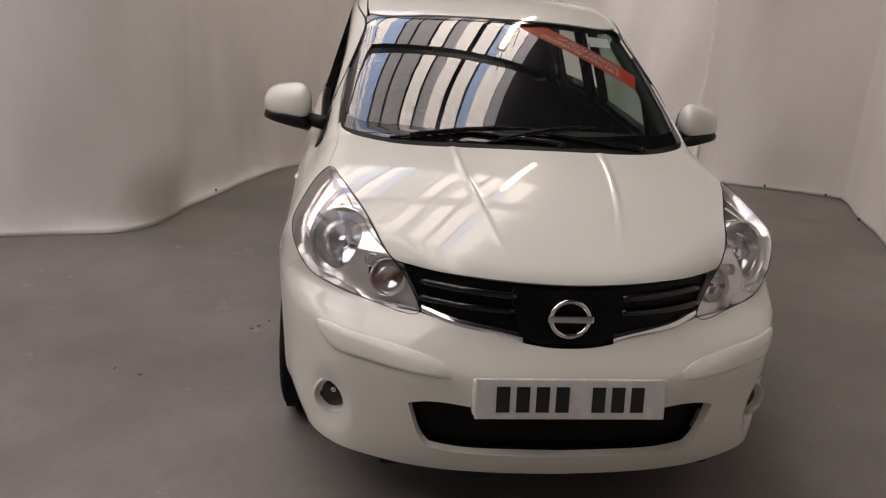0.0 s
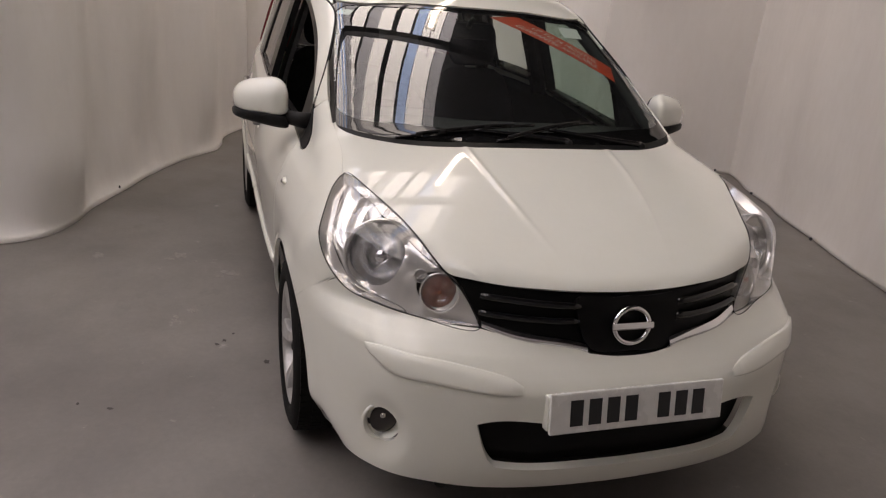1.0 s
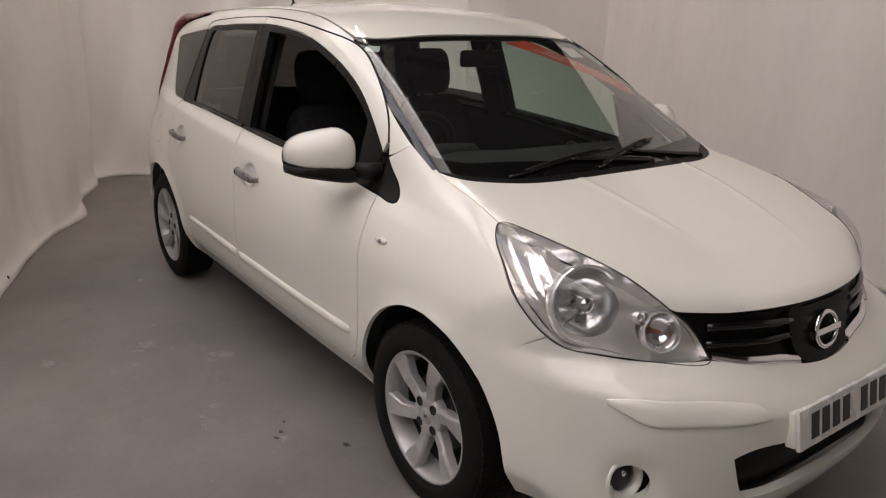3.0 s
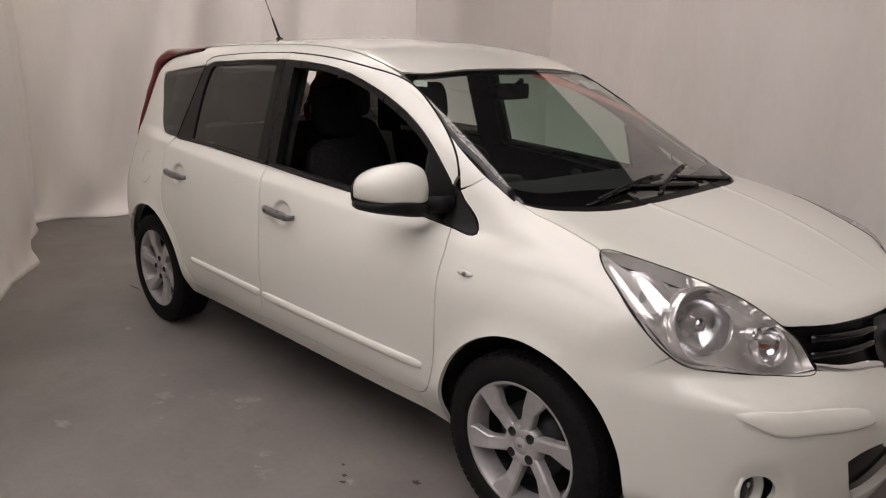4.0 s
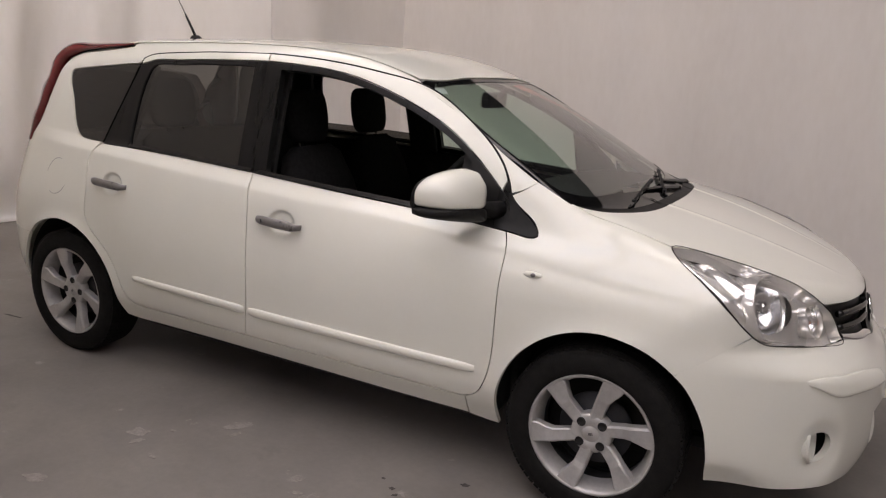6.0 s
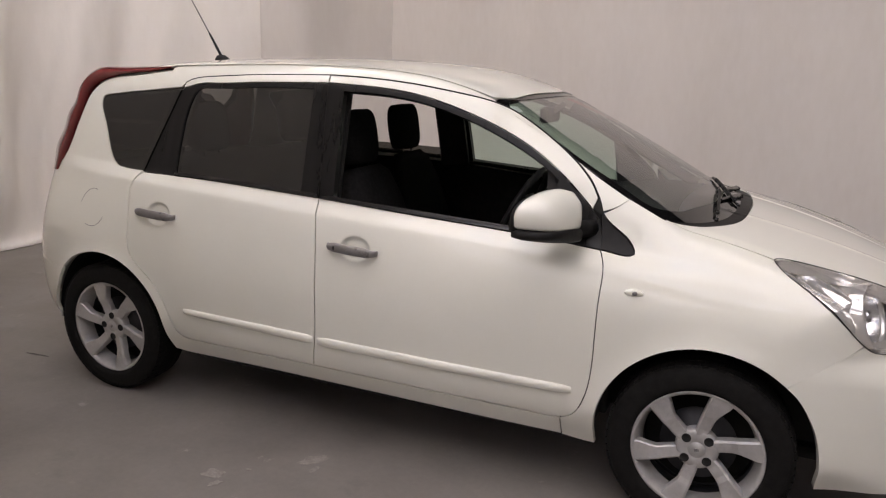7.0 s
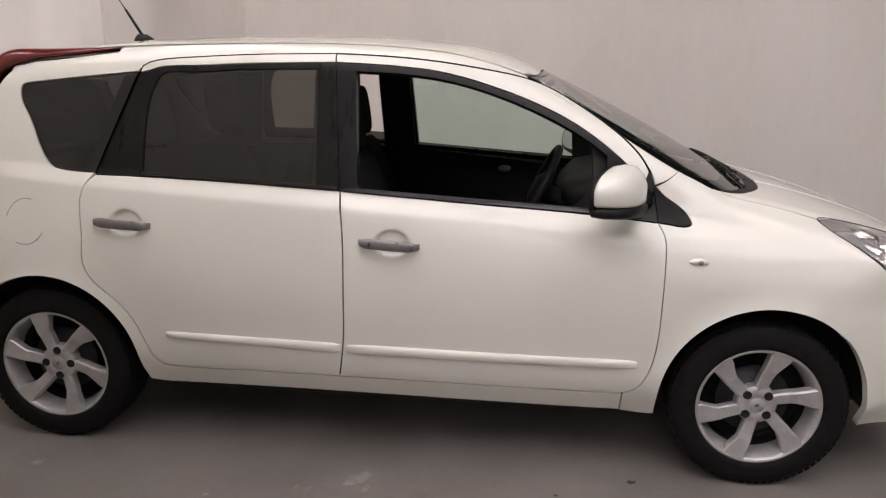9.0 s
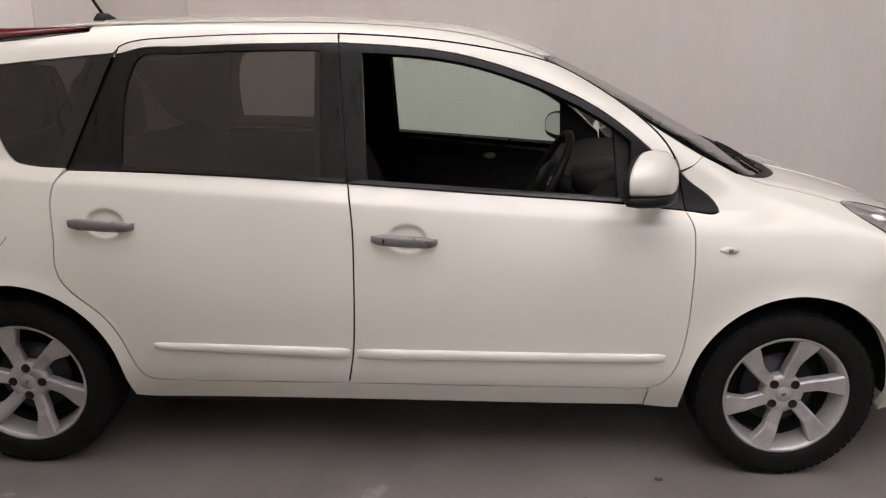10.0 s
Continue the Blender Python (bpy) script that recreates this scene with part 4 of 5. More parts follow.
def laid_line(pts, view, lift, step=0.02):
    """A smooth line on the body, moved outwards."""
    line = view.lay(view.flat(smooth_loop(pts, step, closed=False)))
    return line + lift * car_normal(line)


for sgn in (-1, 1):
    for z0, z1 in ((0.747, 0.740), (0.702, 0.700)):
        bar = [(0.655, sgn * 0.405, z0), (0.70, sgn * 0.30, z0 - 0.002), (0.74, sgn * 0.15, z1)]
        part("grille_bar", tube(laid_line(bar, NOSEWARD, -0.006), 0.011, 10), PIANO_BLACK, grille, smooth=True)
    edge = [(p[0], -sgn * p[1], p[2]) for p in [(0.672, -0.400, 0.671), *VEE[:3], (0.766, -0.127, 0.627)]]
    ln = laid_line(edge, NOSEWARD, -0.002, 0.03)
    rows = [ln + np.array((o, 0, h)) for h, o in ((-0.006, -0.004), (-0.002, 0.006), (0.010, 0.002), (0.016, -0.012))]
    n = len(ln)
    mesh_object("chrome_trim", np.concatenate(rows), [(r * n + i, r * n + i + 1, (r + 1) * n + i + 1, (r + 1) * n + i) for r in range(3) for i in range(n - 1)], CHROME, grille, "chrome trim strip under the grille")
shield = [(0.735, 0, 0.766), (0.735, -0.10, 0.767), (0.725, -0.155, 0.765), (0.735, -0.150, 0.70), (0.757, -0.118, 0.632), (0.765, 0, 0.622)]
lay_panel("badge_plate", sheet(NOSEWARD, [mirrored(shield)], lift=0.0, gap=0, lip=0.02), GRILLE_BLACK, grille)
BADGE = pose(0.752, 0, 0.688) @ pose(0, 0, 0, 0, 78, 0)
ring_pts = [BADGE @ Vector((0.048 * math.cos(a), 0.053 * math.sin(a), 0.004)) for a in np.linspace(0, math.tau, 40)[:-1]]
badge = part("badge", tube(ring_pts, 0.0075, 8, closed=True), CHROME, car, "round chrome maker's badge", smooth=True)
part("badge_bar", box(0.020, 0.128, 0.012, 0.004, BADGE @ pose(0, 0, 0.008)), CHROME, badge)

# number plate with plain bars in place of its writing
PLATE_POSE = pose(0.853, 0, 0.500) @ pose(0, 0, 0, 0, -10, 0)
plate = part("number_plate", box(0.012, 0.520, 0.111, 0.004, PLATE_POSE), PLATE, car, "white front number plate with dark bars")
part("plate_holder", box(0.030, 0.528, 0.095, 0.004, PLATE_POSE @ pose(-0.018, 0, 0)), PAINT, plate)
for k in range(8):
    if k != 4:
        part("plate_bar", box(0.002, 0.036, 0.070, 0, PLATE_POSE @ pose(0.0068, -0.186 + 0.0535 * k - (0.008 if k > 4 else 0), 0)), PRINT_BLACK, plate)

# head lamps: clear lens over a grey bowl, round reflectors and bulbs
lamp_rim = [(0.143, -0.681, 0.942, 1), *LAMP_TOP, (0.612, -0.455, 0.768), (0.645, -0.421, 0.716), (0.672, -0.402, 0.667, 1), *LAMP_LOW[::-1], (0.420, -0.743, 0.722), *LAMP_REAR[::-1]]
lenses = both_sides("headlamp", sheet(CORNER, [lamp_rim], step=0.02, gap=0.003, lip=0), LENS, SIDES, "clear head lamp with round reflectors")
MAIN, TURN_LAMP, SIDE_BULB = Vector((0.440, -0.622, 0.785)), Vector((0.572, -0.487, 0.727)), Vector((0.545, -0.536, 0.768))
LAMP_WAY = Vector((0.88, -0.34, 0.30)).normalized()
LAMP_TURN = LAMP_WAY.to_track_quat("Z", "Y").to_matrix().to_4x4()
ring_at = lambda c, r: [tuple(c + LAMP_TURN.to_3x3() @ Vector((r * math.cos(a), r * math.sin(a), 0))) for a in np.linspace(0, math.tau, 30)[:-1]]
bowl_p, bowl_n, bowl_f = sheet(CORNER, [lamp_rim, ring_at(MAIN, 0.095), ring_at(TURN_LAMP, 0.048)], step=0.012, gap=0.004, lift=-0.040, lip=0)
# the upper corner of the bowl is fluted
flute = np.clip((0.42 - bowl_p[:, 0]) / 0.03, 0, 1) * 0.0065 * np.sin(math.tau * (bowl_p @ np.array((0.55, 0.35, 0.75))) / 0.058)
bowl_p = bowl_p + flute[:, None] * bowl_n
for i, parent in enumerate(lenses):
    mesh_object("lamp_bowl", bowl_p * (1, -1 if i else 1, 1), [f[::-1] for f in bowl_f] if i else bowl_f, LAMP_GREY, parent, "silver lamp bowl")
p_, n_, f_ = sheet(CORNER, [lamp_rim], step=0.05, gap=0.003, lip=0.042)
wall_faces = [f for f in f_ if len(f) == 4]
keep_v = sorted({i for f in wall_faces for i in f})
index_v = {v: i for i, v in enumerate(keep_v)}
outer = laid_line([q[:3] for q in (*lamp_rim[1:], lamp_rim[0], lamp_rim[1])], CORNER, 0.0, 0.02)
for i, parent in enumerate(lenses):
    sg = np.array((1, -1 if i else 1, 1))
    mesh_object("lamp_wall", p_[keep_v] * sg, [tuple(index_v[v] for v in f) for f in wall_faces], LAMP_GREY, parent)
    part("lamp_seal", tube([tuple(q * sg) for q in outer], 0.0016, 6), GLOSS_BLACK, parent, smooth=True)

for i, parent in enumerate(lenses):
    sg = -1 if i else 1
    for c, r, deep, bulb in ((MAIN, 0.097, 0.08, CHROME), (TURN_LAMP, 0.050, 0.042, AMBER), (SIDE_BULB, 0.017, 0.016, CHROME)):
        m = Matrix.Translation((c.x, sg * c.y, c.z)) @ Vector((0.88, -0.34 * sg, 0.30)).to_track_quat("Z", "Y").to_matrix().to_4x4()
        collar = part("lamp_ring", lathe([(r * 1.10, -0.030), (r * 1.09, 0.010), (r * 1.05, 0.014), (r * 1.01, 0.012), (r * 0.98, 0.0), (r * 0.98, -0.01)], 48, m), LAMP_GREY, parent, smooth=True)
        dish = [(r * 0.98, -0.002), (r * 0.94, -deep * 0.35), (r * 0.78, -deep * 0.68), (r * 0.5, -deep * 0.9), (0.12 * r, -deep)]
        part("reflector", lathe(dish, 40, m), REFLECTOR, parent, "round polished reflector", smooth=True)
        part("bulb", lathe([(0.0, -r * 0.05), (r * 0.10, -r * 0.09), (r * 0.13, -r * 0.3), (r * 0.11, -deep)], 16, m), bulb, parent, smooth=True)
        if r > 0.06:
            part("bulb_shield", lathe([(0.0, 0.004), (r * 0.17, 0.001), (r * 0.21, -r * 0.07), (r * 0.20, -r * 0.14)], 20, m), CHROME, parent, smooth=True)
            for a in (0, 120, 240):
                part("shield_arm", tube([m @ Vector((r * 0.2 * math.cos(radians(a)), r * 0.2 * math.sin(radians(a)), -0.004)), m @ Vector((r * 0.52 * math.cos(radians(a)), r * 0.52 * math.sin(radians(a)), -deep * 0.86))], 0.0022, 6), CHROME, parent, smooth=True)

# fog lamps, deep in round painted recesses
for sgn in (1, -1):
    m = Matrix.Translation((FOG.x - 0.011, sgn * (FOG.y + 0.007), FOG.z)) @ Vector((0.97, -0.16 * sgn, 0.12)).to_track_quat("Z", "Y").to_matrix().to_4x4()
    fog = part("fog_lamp", lathe([(0.0425, -0.036), (0.041, -0.030), (0.032, -0.024), (0.018, -0.020), (0.0, -0.019)], 32, m), SMOKED, car, "small round dark fog lamp", smooth=True)
    part("fog_surround", lathe([(0.058, -0.018), (0.054, -0.009), (0.0505, -0.011), (0.0425, -0.036)], 36, m), PAINT, fog, smooth=True)
    part("bulb", lathe([(0.0, -0.016), (0.007, -0.018), (0.009, -0.024)], 12, m @ pose(0, 0.012, 0)), CHROME, fog, smooth=True)

# side repeaters, fuel flap, door handles
flank = float(first_hit(np.array([[-0.262, -1.3, 0.809]]), np.array([[0, 1.0, 0]]), 1.3)[0][1])
for sg in (1, -1):
    m = Matrix.Translation((-0.262, (flank - 0.003) * sg, 0.809)) @ pose(0, 0, 0, 90 * sg, 0, 0)
    rep = part("side_repeater", blob([(0, 0, 0.033, 0.013, -0.008), (0, 0, 0.031, 0.011, 0.001), (0, 0, 0.021, 0.006, 0.005)], 24, 2.0, m), PAINT, car, "small oval side repeater lamp", smooth=True)
    part("bulb", blob([(0.004, 0, 0.010, 0.008, 0.004), (0.004, 0, 0.006, 0.005, 0.010)], 12, 2.0, m), HANDLE_GREY, rep, smooth=True)
arcs = []
for a0, a1 in ((75, 170), (-115, -25)):
    flap = from_side(*[(-2.668 + 0.080 * math.cos(radians(a)), 0.856 + 0.082 * math.sin(radians(a))) for a in np.linspace(a0, a1, 12)])
    arcs.append([tuple(q) for q in laid_line(flap, SIDEWAYS, -0.0004, 0.015)])
flap = part("fuel_flap", tube(arcs[0], 0.0014, 6), HANDLE_GREY, car, "round fuel flap groove", smooth=True)
part("flap_groove", tube(arcs[1], 0.0014, 6), HANDLE_GREY, flap, smooth=True)


def handle(x, z, door, sg):
    """A bar handle over the door's scoop."""
    y = float(first_hit(np.array([[x - 0.1, -1.3, z]]), np.array([[0, 1.0, 0]]), 1.3)[0][1])
    m = Matrix.Translation((x, sg * y, z))
    line = [(-0.106, 0.004, 0.004), (-0.097, 0.018, 0.004), (-0.06, 0.026, 0.003), (0, 0.029, 0.0), (0.06, 0.026, -0.003), (0.099, 0.018, -0.005), (0.107, 0.003, -0.005)]
    bm = bmesh.new()
    rings = []
    for a, b, c in smooth_loop(line, 0.008, closed=False):
        half = 0.0185 * min(1, 0.55 + 12 * (0.108 - abs(a)))
        rings.append([bm.verts.new(m @ Vector((a, -sg * (b + 0.010 * math.cos(w)), c + half * math.sin(w)))) for w in np.linspace(0, math.tau, 13)[:-1]])
    for r0, r1 in zip(rings, rings[1:]):
        for k in range(12):
            bm.faces.new((r0[k], r0[(k + 1) % 12], r1[(k + 1) % 12], r1[k]))
    bm.faces.new(rings[0])
    bm.faces.new(rings[-1][::-1])
    part("door_handle", bm, HANDLE_GREY, door, "grey bar door handle", smooth=True)


for i in (0, 1):
    handle(-1.307, 0.833, front_doors[i], -1 if i else 1)
    handle(-2.284, 0.866, rear_doors[i], -1 if i else 1)
part("lock_cap", box(0.006, 0.010, 0.014, 0.002, pose(-1.370, -0.864, 0.836)), GLOSS_BLACK, front_doors[0])

# tail lamps, tailgate, rear bumper
lamp_edge = [(-2.366, -0.572, 1.472), (-2.60, -0.585, 1.449), (-2.787, -0.588, 1.414), (-2.837, -0.603, 1.385), (-2.869, -0.640, 1.300), (-2.913, -0.680, 1.160), (-2.957, -0.707, 1.028), (-2.978, -0.707, 0.990)]
lamp_back = [(-2.366, -0.560, 1.484), (-2.60, -0.550, 1.476), (-2.75, -0.550, 1.472), (-2.815, -0.57, 1.464), (-2.890, -0.60, 1.402), (-2.920, -0.60, 1.353), (-2.943, -0.60, 1.309), (-2.997, -0.60, 1.256), (-3.017, -0.60, 1.208), (-3.050, -0.60, 1.155), (-3.091, -0.60, 1.103), (-3.096, -0.61, 1.036), (-3.085, -0.63, 0.985)]
even = lambda pts, n: smooth_loop(pts, 0.004, closed=False)[np.linspace(0, len(smooth_loop(pts, 0.004, closed=False)) - 1, n).astype(int)]
count = 70
e_, k_ = even(lamp_edge, count), even(lamp_back, count)
swell = np.array((-0.006, -0.019, -0.001))
rows = [e_ + np.array((0.0, 0.02, -0.004)), e_ + np.array((0, -0.004, 0.002)), e_ * 0.62 + k_ * 0.38 + swell * 0.8, e_ * 0.28 + k_ * 0.72 + swell * 0.8, k_, k_ + np.array((-0.004, 0.03, 0.0)), k_ + np.array((0.02, 0.12, -0.004))]
tail_faces = [(r * count + i, r * count + i + 1, (r + 1) * count + i + 1, (r + 1) * count + i) for r in range(len(rows) - 1) for i in range(count - 1)]
for sgn in (1, -1):
    mesh_object("tail_lamp", np.concatenate(rows) * (1, sgn, 1), tail_faces if sgn > 0 else [f[::-1] for f in tail_faces], RED_LENS, car, "long dark red tail lamp with a wavy rear edge")
gate = [(-3.1, 0, 1.375), (-3.1, -0.45, 1.335, 1), (-3.1, -0.56, 1.2), (-3.1, -0.63, 0.98), (-3.2, -0.64, 0.62, 1), (-3.2, 0, 0.60)]
gate_hole = [(-3.1, 0, 1.33), (-3.1, -0.40, 1.30), (-3.1, -0.50, 1.18), (-3.1, -0.51, 1.05), (-3.1, -0.45, 1.02), (-3.1, 0, 1.01)]
tailgate = lay_panel("tailgate", sheet(REAR, [mirrored(gate), mirrored(gate_hole)], step=0.05), PAINT, car)
lay_panel("rear_window", sheet(REAR, [mirrored(gate_hole)], step=0.06, gap=-0.003, lift=-0.006, lip=0), BLACK_GLASS, tailgate)
rear_low = [(-3.2, 0, 0.595), (-3.2, -0.60, 0.615), (-3.05, -0.70, 0.62, 1), (-3.1, -0.70, 0.24, 1), (-3.2, 0, 0.23)]
lay_panel("rear_bumper", sheet(REAR, [mirrored(rear_low)], step=0.05), PAINT, car)
bside = [(-2.842, -0.82, 0.562, 1), (-3.0, -0.785, 0.565), (-3.19, -0.64, 0.605, 1), (-3.18, -0.62, 0.24, 1), (-2.968, -0.77, 0.25, 1), (-2.957, -0.79, 0.33), (-2.925, -0.81, 0.42), (-2.885, -0.82, 0.50)]
for sgn in (1, -1):
    line = laid_line([(-2.845, -0.82, 0.562), (-3.0, -0.785, 0.563), (-3.19, -0.645, 0.603)], Flat((-0.6, -0.8, 0)), -0.008, 0.02)
    part("bumper_joint", tube([tuple(q * (1, sgn, 1)) for q in line], 0.0075, 6), PAINT, car, smooth=True)
both_sides("bumper_corner", sheet(Flat((-0.6, -0.8, 0)), [bside], step=0.04), PAINT, SIDES)
top_strip = [(-2.40, -0.548, 1.47, 1), (-2.7, -0.535, 1.452), (-2.86, -0.515, 1.42, 1), (-2.90, -0.575, 1.39, 1), (-2.85, -0.572, 1.44), (-2.69, -0.562, 1.455)]
both_sides("roof_corner", sheet(SHOULDER, [top_strip], step=0.04, gap=-0.002, lift=-0.002), PAINT, SIDES)

# aerial and wipers
aerial = part("aerial", tube([(-2.575, 0, 1.535), (-2.60, 0, 1.575), (-2.645, 0, 1.647), (-2.65, 0, 1.655), (-2.86, 0, 1.98)], 0.0042, 8, taper=(1.7, 1.6, 1.3, 0.6, 0.4)), BLACK_PLASTIC, car, "thin black roof aerial", smooth=True)
part("aerial_base", blob([(-2.57, 0, 0.05, 0.024, 1.500), (-2.57, 0, 0.046, 0.021, 1.525), (-2.578, 0, 0.022, 0.012, 1.545)], 20, 2.2), BLACK_PLASTIC, aerial, smooth=True)

def wiper(blade, pivot, joint):
    """A blade with its bracket along a line on the screen, and the arm from its pivot."""
    ln = laid_line(blade, ABOVE, 0.003, 0.02)
    root = part("wiper", tube([tuple(q) for q in ln], 0.0055, 6), GLOSS_BLACK, car, "black windscreen wiper", smooth=True)
    n = len(ln)
    part("bracket", tube([tuple(q + np.array((0, 0, 0.005 + 0.004 * math.sin(math.pi * i / (n - 1))))) for i, q in enumerate(ln) if n // 6 <= i <= n - 1 - n // 6], 0.005, 6), BLACK_PLASTIC, root, smooth=True)
    for s in (0.17, 0.34, 0.5, 0.66, 0.83):
        part("claw", box(0.014, 0.022, 0.013, 0.003, Matrix.Translation(ln[int(s * (n - 1))] + np.array((0, 0, 0.003)))), BLACK_PLASTIC, root)
    arm = laid_line([pivot, tuple((np.array(pivot) * 0.5 + np.array(joint) * 0.5)), joint], ABOVE, 0.003, 0.02)
    part("wiper_arm", tube([tuple(q) for q in arm], 0.008, 8, taper=[1.5 - 0.8 * i / (len(arm) - 1) for i in range(len(arm))]), GLOSS_BLACK, root, smooth=True)
    part("pivot_cap", lathe([(0.0, 0.008), (0.012, 0.006), (0.016, 0.0), (0.016, -0.03)], 16, Matrix.Translation(arm[0])), BLACK_PLASTIC, root, smooth=True)


wiper([(-0.051, -0.476, 1.012), (-0.064, -0.215, 1.043), (-0.08, 0.03, 1.06)], (0.0, 0.13, 1.02), (-0.062, -0.20, 1.04))
wiper([(0.010, -0.137, 1.03), (-0.05, 0.03, 1.045), (-0.12, 0.28, 1.075)], (-0.02, 0.44, 1.02), (-0.062, 0.08, 1.05))


# ---- door mirrors ----
def shell(rows_in, m, sg, sides, side_power, top_power, low_power, tilt_low, tilt_high):
    """Rows (x, half width, low, high) lofted from the glass forwards, domed above and flatter below; the tilts raise the outer end."""
    bm = bmesh.new()
    rows = []
    for x, w, h0, h1 in rows_in:
        row = []
        for q in range(sides):
            a = q * math.tau / sides
            c, s = math.cos(a), math.sin(a)
            yy = w * math.copysign(abs(c) ** side_power, c)
            lo, hi = h0 + tilt_low * yy, h1 + tilt_high * yy
            mid = lo + 0.42 * (hi - lo)
            zz = mid + (hi - mid) * s ** top_power if s > 0 else mid - (mid - lo) * abs(s) ** low_power
            row.append(bm.verts.new(m @ Vector((x - 0.45 * yy, -sg * yy, zz))))
        rows.append(row)
    for r0, r1 in zip(rows, rows[1:]):
        for q in range(sides):
            bm.faces.new((r0[q], r0[(q + 1) % sides], r1[(q + 1) % sides], r1[q]))
    bm.faces.new(rows[0][::-1])
    bm.faces.new(rows[-1])
    return bm


def door_mirror(sg):
    """Painted cap over a black lower shell on a black arm."""
    m = Matrix.Translation((-0.530, sg * -0.876, 1.043))
    cap = part("door_mirror", shell(((-0.066, 0.090, -0.042, 0.068), (-0.055, 0.096, -0.044, 0.076), (-0.02, 0.099, -0.044, 0.082), (0.015, 0.094, -0.043, 0.077), (0.04, 0.080, -0.041, 0.055), (0.056, 0.054, -0.038, 0.030), (0.063, 0.018, -0.030, 0.0)), m, sg, 32, 0.62, 0.95, 0.30, 0.05, -0.20),
               PAINT, car, "white door mirror with black lower shell", smooth=True)
    part("mirror_shell", shell(((-0.072, 0.091, -0.082, -0.036), (-0.04, 0.101, -0.086, -0.034), (0.01, 0.098, -0.085, -0.034), (0.043, 0.084, -0.079, -0.034), (0.061, 0.055, -0.069, -0.034), (0.066, 0.016, -0.052, -0.036)), m, sg, 28, 0.66, 0.5, 0.5, 0.16, 0.05),
         BLACK_PLASTIC, cap, "black lower mirror shell", smooth=True)
    part("mirror_bezel", shell(((-0.080, 0.090, -0.066, 0.064), (-0.066, 0.093, -0.068, 0.069), (-0.060, 0.088, -0.064, 0.064)), m, sg, 32, 0.64, 0.9, 0.5, 0.05, -0.18), BLACK_PLASTIC, cap, smooth=True)
    part("mirror_glass", shell(((-0.0825, 0.080, -0.054, 0.054), (-0.081, 0.082, -0.056, 0.056)), m, sg, 32, 0.64, 0.9, 0.5, 0.05, -0.18), MIRROR, cap)
    arm = [(-0.545, -0.86, 1.000), (-0.505, -0.80, 0.993), (-0.465, -0.745, 0.988), (-0.44, -0.70, 0.985)]
    part("mirror_arm", tube([(x, sg * y, z) for x, y, z in arm], 0.024, 12, taper=(0.8, 1.05, 1.2, 1.35)), BLACK_PLASTIC, cap, smooth=True)


door_mirror(1)
door_mirror(-1)


